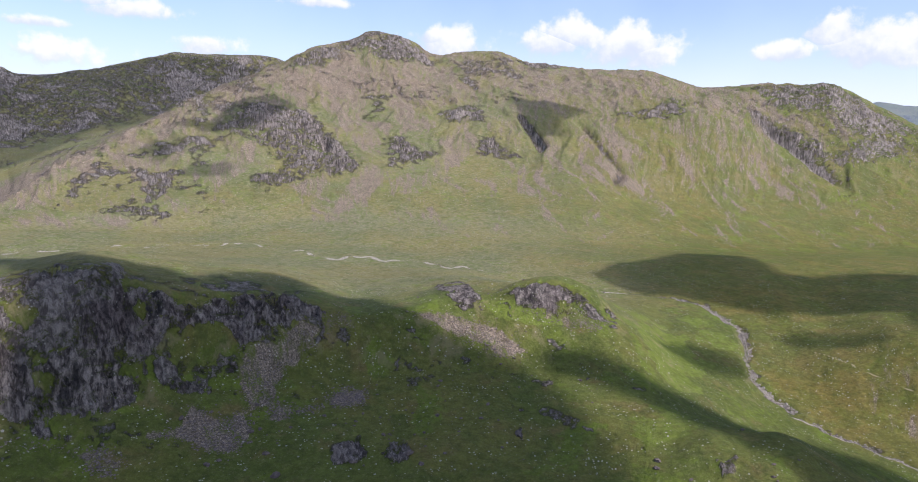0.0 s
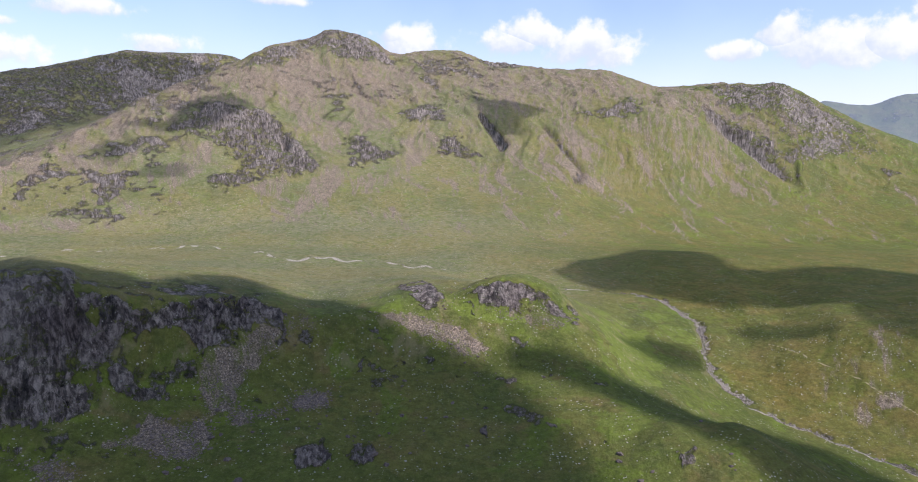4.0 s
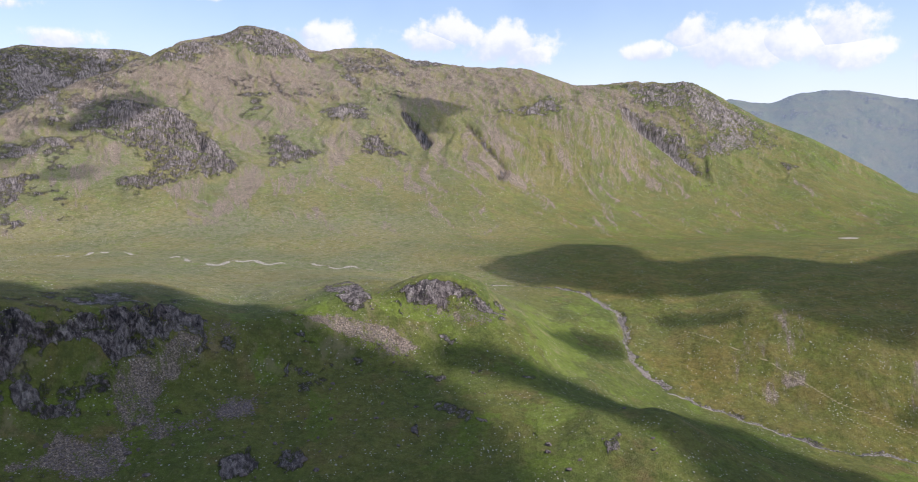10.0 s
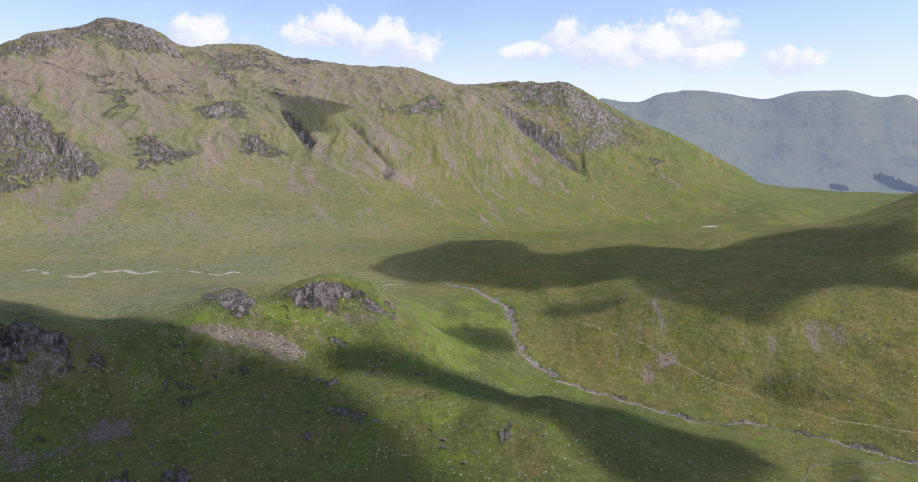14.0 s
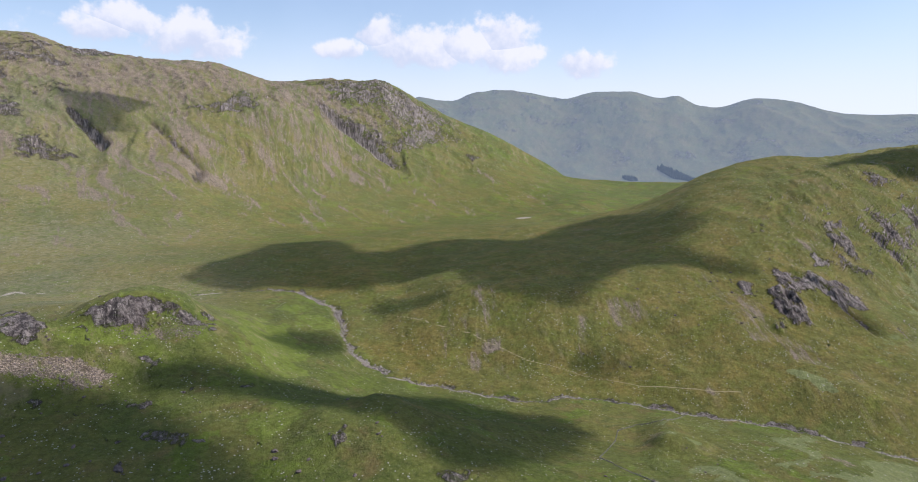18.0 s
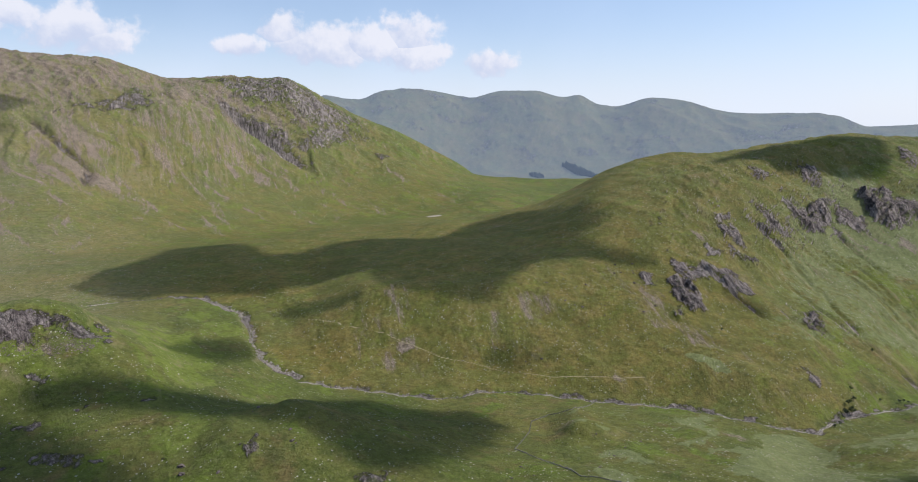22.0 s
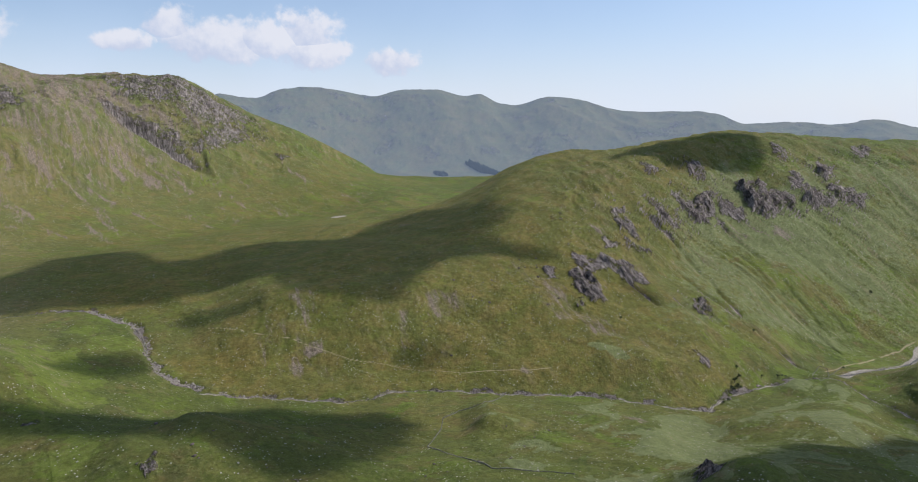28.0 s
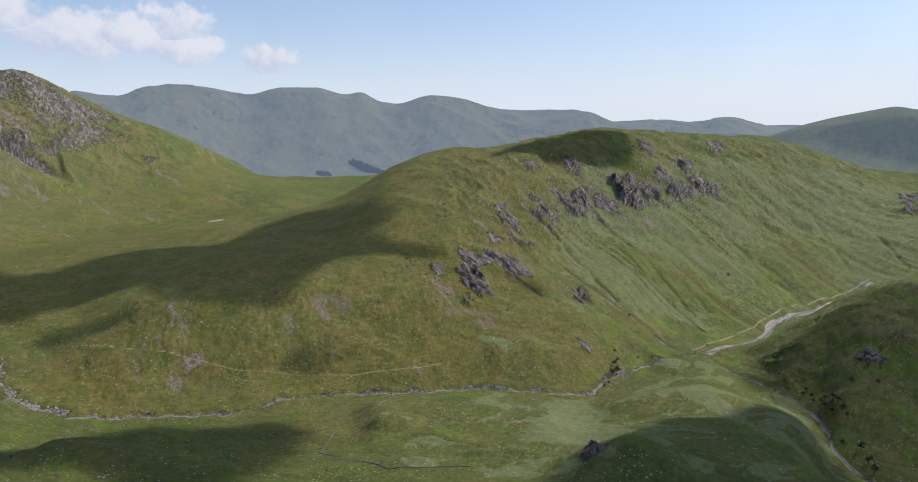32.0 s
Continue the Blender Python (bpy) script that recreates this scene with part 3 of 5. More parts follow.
LAWNS = [
    (0.9, [(622, 303), (640, 278), (631, 253), (617, 274)]),
    (1.0, [(563, 200), (602, 179), (558, 148), (521, 157), (475, 170)]),
    (1.0, [(428, 158), (515, 151), (495, 105), (455, 103), (407, 118), (402, 143)]),
    (1.0, [(475, 174), (567, 164), (454, 94), (445, 110), (401, 132), (401, 160)]),
    (0.9, [(633, 114), (664, 65), (498, 13), (555, 44), (603, 90)]),
    (0.9, [(727, 7), (718, -7), (679, -35), (673, -20), (669, 0)]),
    (0.85, [(174, 616), (196, 615), (197, 546), (197, 493), (171, 478), (158, 508)]),
    (0.8, [(19, 530), (42, 535), (85, 520), (80, 515), (32, 520)]),
    (0.8, [(202, 625), (232, 637), (214, 531), (184, 512), (180, 543)]),
]
# rills down the steep side of the whaleback: x, y
HILL_RILLS = [
    [(953, 283), (913, 252), (872, 207), (847, 169), (825, 112)],
    [(1339, 280), (1306, 181), (1263, 110), (1257, 48), (1265, -20)],
    [(1011, 372), (987, 337)],
    [(1390, 219), (1341, 119), (1281, 60)],
    [(1100, 286), (1020, 197), (998, 156), (963, 92)],
    [(1606, -40), (1501, -79), (1446, -99)],
    [(1640, -148), (1533, -193), (1495, -209)],
    [(1040, 426), (983, 331), (927, 265)],
    [(1590, 150), (1518, 33), (1466, -47)],
    [(815, 396), (795, 336), (772, 280)],
    [(1084, 422), (1055, 385), (1057, 361)],
    [(1195, 358), (1086, 227), (1005, 119)],
]
# grassy ledges on the near crag: outline
CRAG_LAWNS = [
    [(-192, 411), (-164, 438), (-155, 432), (-157, 425), (-184, 403)],
    [(-215, 385), (-211, 395), (-207, 390), (-213, 382)],
    [(-209, 377), (-201, 391), (-195, 396), (-201, 377)],
    [(-240, 348), (-233, 355), (-230, 347), (-237, 342)],
    [(-264, 366), (-252, 372), (-249, 361)],
    [(-213, 407), (-208, 414), (-206, 411), (-210, 404)],
]
# gullies of the fell: course, depth, half width
GULLIES = [([(154, 1771), (168, 1707), (190, 1623), (195, 1580)], 14, 11), ([(292, 1764), (325, 1680), (351, 1618), (384, 1545), (380, 1516), (324, 1422)], 11, 10),
           ([(823, 1963), (889, 1917), (920, 1859), (961, 1767), (1021, 1678)], 20, 16), ([(-357, 1629), (-303, 1501)], 12, 12)]
# walls, tracks and the river's course: x, y
WALL = [(501, 333), (426, 307), (411, 321), (387, 320), (360, 301), (318, 278), (309, 243), (297, 207), (314, 188), (332, 169)]
HILL_TRACK = [(363, 629), (392, 554), (408, 520), (414, 503), (427, 474), (462, 432), (493, 383), (534, 339), (560, 319)]
VALLEY_TRACK = [(849, 107), (911, 89), (1002, 62), (1072, 34), (1182, 0), (1280, -49), (1350, -85), (1430, -130)]
RIVER = [(841, 91), (917, 54), (994, 30), (1084, 10), (1150, -10), (1252, -57), (1330, -90), (1420, -130)]
FOLD = [(820, 115), (805, 103), (834, 100), (866, 106), (872, 116)]
FOLD_WALL = [(834, 100), (860, 97), (893, 95)]


# ---- the lie of the land ----
def hash_grid(ix, iy, seed):
    h = (ix.astype(np.int64) * 374761393 + iy.astype(np.int64) * 668265263 + seed * 974634777) & 0x7FFFFFFF
    h = ((h ^ (h >> 13)) * 1274126177) & 0x7FFFFFFF
    return ((h ^ (h >> 16)) & 0xFFFF) / 65535.0


def value_noise(x, y, seed):
    ix, iy = np.floor(x), np.floor(y)
    fx, fy = x - ix, y - iy
    fx, fy = fx * fx * fx * (fx * (fx * 6 - 15) + 10), fy * fy * fy * (fy * (fy * 6 - 15) + 10)
    ix, iy = ix.astype(np.int64), iy.astype(np.int64)
    a, b = hash_grid(ix, iy, seed), hash_grid(ix + 1, iy, seed)
    c, d = hash_grid(ix, iy + 1, seed), hash_grid(ix + 1, iy + 1, seed)
    return (a + (b - a) * fx) * (1 - fy) + (c + (d - c) * fx) * fy


def fractal(x, y, size, octaves, seed, gain=0.5, ridged=False):
    """Noise between about -1 and 1 whose largest forms are of that size in metres."""
    total, amp, norm = 0.0, 1.0, 0.0
    ca, sa = math.cos(0.6), math.sin(0.6)
    for o in range(octaves):
        n = value_noise(x / size + 17.3 * o, y / size - 9.1 * o, seed + o) * 2 - 1
        total = total + amp * ((1 - 2 * np.abs(n)) if ridged else n)
        norm += amp
        x, y = ca * x - sa * y, sa * x + ca * y
        amp, size = amp * gain, size / 2.03
    return total / norm


def smooth(x, lo, hi):
    t = np.clip((x - lo) / (hi - lo), 0, 1)
    return t * t * (3 - 2 * t)


def pchip_slopes(h, delta):
    """Slopes of a curve that never overshoots its knots, along the first axis."""
    m = np.zeros((h.shape[0] + 1, *h.shape[1:]))
    w1, w2 = 2 * h[1:] + h[:-1], h[1:] + 2 * h[:-1]
    same = delta[1:] * delta[:-1] > 0
    d0, d1 = np.where(same, delta[:-1], 1.0), np.where(same, delta[1:], 1.0)
    m[1:-1] = np.where(same, (w1 + w2) / (w1 / d0 + w2 / d1), 0.0)
    m[0], m[-1] = delta[0], delta[-1]
    return m


def along(line, bearings):
    """Distance and height of a line of the plan at those bearings, closed round the back."""
    p = np.array(line, float)
    b, d = np.degrees(np.arctan2(p[:, 0], p[:, 1])), np.hypot(p[:, 0], p[:, 1])
    order = np.argsort(b)
    b, d, z = b[order], d[order], p[order, 2]
    b = np.concatenate([b, [b[0] + 360]])
    out = []
    for v in (np.append(d, d[0]), np.append(z, z[0])):
        h, delta = np.diff(b), np.diff(v) / np.diff(b)
        m = pchip_slopes(h, delta)
        q = np.where(bearings < b[0], bearings + 360, bearings)
        k = np.clip(np.searchsorted(b, q) - 1, 0, len(h) - 1)
        t, hk = (q - b[k]) / h[k], h[k]
        out.append((2 * t**3 - 3 * t**2 + 1) * v[k] + (t**3 - 2 * t**2 + t) * hk * m[k] + (3 * t**2 - 2 * t**3) * v[k + 1] + (t**3 - t**2) * hk * m[k + 1])
    return out


LINES = [near_slope, crag_foot, spur_brow, beck, lower_bank, valley_floor, hill_side, hill_crest, back_valley, fell_foot, fell_side,
         fell_shoulder, fell_crest, back_dip, far_crest]
STEPS = [4, 10, 46, 90, 70, 44, 40, 50, 70, 24, 24, 56, 80, 80, 14, 56, 6]
FINE = np.arange(-44.0, 106.0, 0.105)
COARSE = np.arange(106.0, 316.0, 3.0)
BEARINGS = np.concatenate([FINE, COARSE])


def soften(v, n):
    k = np.ones(n) / n
    return np.convolve(np.pad(v, n // 2, mode="edge"), k, "valid")


ring_d, ring_z = [np.full(len(BEARINGS), 0.05), np.full(len(BEARINGS), 60.0)], [np.full(len(BEARINGS), 165.0), np.full(len(BEARINGS), 160.0)]
for line in LINES:
    dd, zz = along(line, BEARINGS)
    ring_d.append(np.maximum(dd, ring_d[-1] + 6))
    ring_z.append(zz)
ring_d.append(np.full(len(BEARINGS), 4940.0))
ring_z.append(np.full(len(BEARINGS), 229.0))
ring_d, ring_z = np.array(ring_d), np.array(ring_z)
n_fine = len(FINE)
for k in range(2, len(ring_d) - 1):
    wide, high = (9, 5) if k in (4, 14, 16) else (13, 15) if k in (5, 9) else (45, 45)
    ring_d[k, :n_fine] = soften(ring_d[k, :n_fine], wide)
    ring_z[k, :n_fine] = soften(ring_z[k, :n_fine], high)
    ring_d[k] = np.maximum(ring_d[k], ring_d[k - 1] + 6)

gap = np.diff(ring_d, axis=0)
lean = np.diff(ring_z, axis=0) / gap
slope = pchip_slopes(gap, lean)
rows_d, rows_z, ROW_BAND = [], [], []
for k, n in enumerate(STEPS):
    for j in range(n):
        t = j / n
        h = gap[k]
        rows_d.append(ring_d[k] + t * h)
        rows_z.append((2 * t**3 - 3 * t**2 + 1) * ring_z[k] + (t**3 - 2 * t**2 + t) * h * slope[k]
                      + (3 * t**2 - 2 * t**3) * ring_z[k + 1] + (t**3 - t**2) * h * slope[k + 1])
        ROW_BAND.append(k + t)
rows_d.append(ring_d[-1]), rows_z.append(ring_z[-1]), ROW_BAND.append(len(gap))
GD, GZ, ROW_BAND = np.array(rows_d), np.array(rows_z), np.array(ROW_BAND)
GB = np.broadcast_to(BEARINGS, GD.shape)
GX, GY = GD * np.sin(np.radians(GB)), GD * np.cos(np.radians(GB))
# band numbers of the lines: near_slope 2, crag_foot 3, spur_brow 4, beck 5 ... fell_foot 11, fell_crest 14, back_dip 15, far_crest 16
BAND = np.broadcast_to(ROW_BAND[:, None], GD.shape)


# ---- relief: crags, knolls, gullies and hummocks ----
def bump(x, y, cx, cy, rx, ry, turn=0.0, power=2.0):
    """A rounded rise round (cx, cy), 1 at its top and 0 outside; turn in degrees."""
    c, s = math.cos(radians(turn)), math.sin(radians(turn))
    u, v = ((x - cx) * c + (y - cy) * s) / rx, (-(x - cx) * s + (y - cy) * c) / ry
    r = np.sqrt(u * u + v * v)
    return np.clip(1 - r**power, 0, 1) ** 1.5


def line_distance(x, y, line):
    """Distance to a bent line, and how far along it (0 to 1)."""
    best, where = np.full(x.shape, 1e9), np.zeros(x.shape)
    n = len(line) - 1
    for i in range(n):
        (ax, ay), (bx, by) = line[i][:2], line[i + 1][:2]
        ux, uy = bx - ax, by - ay
        t = np.clip(((x - ax) * ux + (y - ay) * uy) / (ux * ux + uy * uy), 0, 1)
        d = np.hypot(x - ax - t * ux, y - ay - t * uy)
        nearer = d < best
        best, where = np.where(nearer, d, best), np.where(nearer, (i + t) / n, where)
    return best, where


def window(v, a, b, soft):
    return smooth(v, a - soft, a + soft) * (1 - smooth(v, b - soft, b + soft))


def frac_on(mask, x, y, *rest):
    """The same noise, worked out only where the mask is above nothing."""
    here = mask > 1e-3
    out = np.zeros(mask.shape)
    out[here] = fractal(x[here], y[here], *rest)
    return mask * out


# distance to the beck, below nothing on the near side
bends = smooth(BEARINGS, 14, 19) * (1 - smooth(BEARINGS, 88, 94))
beck_d = ring_d[5] + bends * (1 - 0.6 * smooth(BEARINGS, 28, 34)) * (4.0 * np.sin(2.1 * BEARINGS) + 2.5 * np.sin(4.7 * BEARINGS + 1.0))
sway = np.radians(BEARINGS) + bends * (1 - 0.6 * smooth(BEARINGS, 28, 34)) * (3.0 * np.sin(3.3 * BEARINGS + 2.0) + 2.0 * np.sin(8.9 * BEARINGS)) / beck_d
beck_x, beck_y = beck_d * np.sin(sway), beck_d * np.cos(sway)
upper_reach = (1 - smooth(BEARINGS, 8, 14)) * smooth(BEARINGS, -40, -34)
beck_d = beck_d + upper_reach * (13 * np.sin(1.25 * BEARINGS) + 7 * np.sin(3.1 * BEARINGS + 0.7))
beck_x, beck_y = beck_d * np.sin(sway), beck_d * np.cos(sway)
BECK_OFF = GD - beck_d
course = np.stack([beck_x[:n_fine], beck_y[:n_fine]], 1)
steps = np.maximum(1, (np.hypot(*np.diff(course, axis=0).T) / 1.5).astype(int))
course = np.concatenate([a + (b - a) * (np.arange(k) / k)[:, None] for a, b, k in zip(course[:-1], course[1:], steps)])
course_b = np.degrees(np.arctan2(course[:, 0], course[:, 1]))
for c in range(n_fine):
    rows_near = np.nonzero(np.abs(BECK_OFF[:, c]) < 170)[0]
    some = course[np.abs(course_b - FINE[c]) < 5.0]
    least = np.hypot(GX[rows_near, c, None] - some[None, :, 0], GY[rows_near, c, None] - some[None, :, 1]).min(1)
    BECK_OFF[rows_near, c] = np.sign(BECK_OFF[rows_near, c]) * np.minimum(least, np.abs(BECK_OFF[rows_near, c]))
calm = smooth(np.abs(BECK_OFF), 4, 60)
near = 1 - smooth(GD, 500, 1100)
DZ = np.zeros_like(GZ)
ROCK = np.zeros_like(GZ)
SCREE = np.zeros_like(GZ)
LUSH = np.zeros_like(GZ)
DARKENING = np.zeros_like(GZ)

BED = np.zeros_like(GZ)
TRACK = np.zeros_like(GZ)
PALE = np.zeros_like(GZ)

# broad swells and hummocks
warp_x, warp_y = fractal(GX, GY, 90, 3, 101) * 26, fractal(GX, GY, 90, 3, 111) * 26
wx, wy = GX + warp_x, GY + warp_y
DZ += calm * fractal(GX, GY, 160, 4, 3) * 6 * smooth(GD, 60, 300) * (0.45 + 0.55 * near)
DZ += frac_on(calm * near, wx, wy, 34, 4, 9) * 2.0 + frac_on(calm * near, wx, wy, 75, 3, 10) * 3.5
DZ += frac_on(near, GX, GY, 6, 3, 15) * 0.3


def slope_frame(x, y, cx, cy, down=None):
    """Coordinates across and up the slope round a place; the slope is taken to face the camera unless down is given."""
    r = math.hypot(cx, cy)
    dx, dy = down or (-cx / r, -cy / r)
    return (x - cx) * -dy + (y - cy) * dx, -((x - cx) * dx + (y - cy) * dy)


def inside(x, y, outline):
    """Distance to an outline of the plan in metres, above nothing within it."""
    n = len(outline)
    least, odd = np.full(x.shape, 1e9), np.zeros(x.shape, bool)
    for i in range(n):
        (ax, ay), (bx, by) = outline[i], outline[(i + 1) % n]
        ux, uy = bx - ax, by - ay
        t = np.clip(((x - ax) * ux + (y - ay) * uy) / max(ux * ux + uy * uy, 1e-6), 0, 1)
        least = np.minimum(least, np.hypot(x - ax - t * ux, y - ay - t * uy))
        if ay != by:
            odd ^= ((ay > y) != (by > y)) & (x < ax + (y - ay) * ux / uy)
    return np.where(odd, least, -least)


def area(outline, soft, wobble, size, seed):
    """The part of the land round an outline, and how far each place belongs to it, with a ragged edge."""
    xs, ys = [p[0] for p in outline], [p[1] for p in outline]
    far_off = soft + wobble + 5
    m = (GX > min(xs) - far_off) & (GX < max(xs) + far_off) & (GY > min(ys) - far_off) & (GY < max(ys) + far_off) & (GD > 60)
    x, y = GX[m], GY[m]
    d = inside(x, y, outline) + wobble * fractal(x, y, size, 4, seed, 0.6)
    return m, smooth(d, -soft, soft)


def ribbed_crag(outline, depth, darkening, soft, wobble, size, seed, stone=0.9, grassy=0.75):
    """Bare rock within an outline, with ribs and clefts that run down the slope."""
    m, amount = area(outline, soft, wobble, size, seed)
    cx, cy = (sum(p[i] for p in outline) / len(outline) for i in (0, 1))
    u, v = slope_frame(GX[m], GY[m], cx, cy)
    lean = u + 0.35 * v + 0.5 * size * fractal(GX[m], GY[m], size, 3, seed + 3)
    ribs = fractal(lean, v * 0.22, size * 1.1, 5, seed + 5, 0.55, True)
    blocks = fractal(GX[m], GY[m], size * 0.5, 4, seed + 7, 0.6, True)
    DZ[m] += amount * depth * (0.9 * ribs + 0.5 * blocks)
    ledges = smooth(fractal(u * 0.7 + v, v * 1.2 - 0.6 * u, size * 1.3, 5, seed + 9, 0.6), -0.02, 0.4)
    ROCK[m] = np.maximum(ROCK[m] * (1 - amount), amount * stone * np.clip(0.85 + 0.4 * ribs - grassy * ledges, 0.0, 1.1))
    SCREE[m] *= 1 - amount
    DARKENING[m] = np.maximum(DARKENING[m], darkening * amount)


def stone_field(outline, strength, soft, wobble, size, seed):
    """Loose stone within an outline, in tongues that run down the slope."""
    m, amount = area(outline, soft, wobble, size, seed)
    cx, cy = (sum(p[i] for p in outline) / len(outline) for i in (0, 1))
    u, v = slope_frame(GX[m], GY[m], cx, cy)
    tongues = fractal(u + 0.25 * v, v * 0.15, size * 0.6, 4, seed + 3)
    SCREE[m] = np.maximum(SCREE[m], strength * amount * np.clip(0.85 + 0.5 * tongues, 0, 1.1))
    ROCK[m] -= 0.6 * amount


# the crag over the corrie, the knoll and the lone outcrops on this side of the beck
lip = window(GB, -60, -14, 4) * window(BAND, 3.95, 4.10, 0.06)
DZ += frac_on(lip, GX, GY, 18, 4, 33, 0.55, True) * 2.2
ROCK += lip * 0.3 + 0.6 * frac_on(lip, GX, GY, 12, 3, 35)

# rocky knoll at the end of the spur
KNOLL = (92, 566)
k1 = bump(0.5 * (wx + GX), 0.5 * (wy + GY), KNOLL[0], KNOLL[1], 62, 46, 10, 3.2)
DZ += k1 * 12 + frac_on(k1, GX, GY, 14, 4, 41, 0.55, True) * 1.5
DARKENING = np.maximum(DARKENING, 0.6 * smooth(k1, 0.05, 0.3))

# the high fell: gullies running down the slope, broken crags, screes
fell = window(BAND, 12.2, 14.2, 0.4) * (1 - smooth(GB, 36, 46))
below_crest = 1 - 0.75 * window(BAND, 13.75, 14.4, 0.2)
across = np.radians(GB) * 1900 + warp_x * 2.2
DZ += below_crest * (frac_on(fell, across, GD * 0.30, 230, 5, 51, 0.5, True) * 13 + frac_on(fell, across, GD * 0.35, 90, 5, 55, 0.55, True) * 9)
top = window(BAND, 12.9, 14.3, 0.35) * (1 - smooth(GB, 30, 42))
DZ += frac_on(top, GX, GY, 60, 5, 61, 0.55, True) * 8
mottle = frac_on(smooth(fell + top, 0, 0.1), wx, wy, 110, 6, 63, 0.62)
run_off = across + 0.45 * GD
stony = 1 - 0.78 * smooth(GB, 2, 14)
west = 1 - smooth(GB, -6, 4)
ROCK += stony * (top * (0.06 + 0.45 * mottle) + fell * (0.02 + 0.22 * smooth(mottle, 0.1, 0.6)))
screes = fell * window(GB, -40, 30, 5)
streaks = frac_on(smooth(screes + top, 0, 0.05), run_off * 1.3, GD * 0.22, 42, 6, 65, 0.65)
SCREE += 0.16 * window(GB, 2, 28, 3) * window(BAND, 11.6, 13.9, 0.4) + screes * (0.16 + 0.22 * west) + top * 0.40 + 0.95 * streaks * (0.6 + 0.4 * west)
lower = window(BAND, 11.0, 12.6, 0.4) * (1 - smooth(GB, 40, 50))
SCREE += 0.85 * lower * smooth(fractal(run_off * 1.2, GD * 0.35, 50, 6, 67, 0.7), -0.10, 0.55)
ROCK -= 0.30 * window(GB, 7, 42, 3) * window(BAND, 12.0, 14.1, 0.3)
flank = np.maximum(lower, window(BAND, 13.6, 15.3, 0.2)) * (1 - smooth(GB, -26, -18))
ROCK += 0.6 * smooth(frac_on(flank, wx, wy, 80, 6, 68, 0.65), -0.1, 0.45)
SCREE += 0.35 * flank
for i, (depth, darkening, outline) in enumerate(FELL_CRAGS):
    ribbed_crag(outline, 1.9 * depth, max(1.5 * darkening - 0.9, 0.0), 24, 30, 60, 200 + 17 * i, 0.64 if outline[0][0] < 700 else 0.46, 0.40)
for i, (strength, outline) in enumerate(FELL_SCREES):
    stone_field(outline, strength, 10, 18, 40, 400 + 15 * i)
for i, (course, deep, wide_by) in enumerate(GULLIES):
    xs, ys = [p[0] for p in course], [p[1] for p in course]
    m = (GX > min(xs) - 90) & (GX < max(xs) + 90) & (GY > min(ys) - 90) & (GY < max(ys) + 90)
    away, run = line_distance(GX[m] + 0.5 * warp_x[m], GY[m] + 0.5 * warp_y[m], course)
    fade = window(run, 0.08, 0.9, 0.1)
    DZ[m] -= deep * np.exp(-(away / wide_by) ** 2) * fade
    ROCK[m] += 0.6 * np.exp(-(away / (0.8 * wide_by)) ** 2) * fade
# far ridges
far = smooth(BAND, 14.8, 15.3)
DZ += frac_on(far, GX, GY, 300, 6, 71, 0.5, True) * 24 * (1 - smooth(BAND, 15.85, 16.0) * 0.75)
ROCK += (0.55 - 0.25 * smooth(GB, 20, 40)) * smooth(frac_on(far, wx, wy, 120, 5, 73, 0.6), 0.0, 0.6) + 0.35 * far * (1 - smooth(GB, 0, 20))

# the whaleback and its steep side above the main valley
face = smooth(GB, 62, 74) * window(BAND, 6.7, 8.9, 0.5)
fu, fv = 0.885 * wx - 0.466 * wy, 0.466 * wx + 0.885 * wy
DZ += frac_on(face, fu, fv * 0.13, 48, 5, 81, 0.5, True) * 1.8 * (0.6 + 0.8 * frac_on(face, GX, GY, 200, 2, 83))
SCREE += 0.4 * smooth(frac_on(face, fu, fv * 0.08, 22, 4, 84, 0.6), 0.2, 0.55)
rills = smooth(frac_on(face, 0.885 * GX - 0.466 * GY + 0.25 * warp_x, fv * 0.035, 40, 3, 86, 0.5, True), 0.50, 0.68)
DZ -= 2.6 * rills
hill = smooth(GB, 26, 40) * window(BAND, 5.4, 9.2, 0.4)
DZ += frac_on(hill, wx, wy, 85, 5, 85, 0.5) * 5.0
knobs = smooth(GB, 54, 66) * window(BAND, 7.9, 9.1, 0.4)
DZ += frac_on(knobs, wx, wy, 50, 5, 88, 0.55, True) * 7
ROCK += knobs * 0.02 + 0.34 * frac_on(knobs, wx, wy, 55, 5, 87)
SCREE += 0.35 * smooth(frac_on(knobs, fu, fv * 0.3, 45, 5, 89, 0.6), 0.05, 0.5)
SCREE += 0.34 * smooth(frac_on(hill * (1 - face), wx, wy * 0.6, 75, 6, 90, 0.65), 0.05, 0.5)
ROCK -= 0.95 * face
runnels = window(GB, 28, 72, 4) * window(BAND, 6.05, 7.9, 0.4)
stripes = frac_on(runnels, np.radians(GB) * 720 + 0.7 * warp_x, GD * 0.16, 34, 5, 133, 0.6)
DZ -= 0.9 * smooth(stripes, 0.05, 0.5)
SCREE += 0.42 * smooth(stripes, 0.10, 0.5)
for i, (depth, darkening, outline) in enumerate(HILL_CRAGS):
    ribbed_crag(outline, 1.5 * depth, 0.75 * darkening, 7, 12, 24, 600 + 17 * i, 0.88, 0.5)
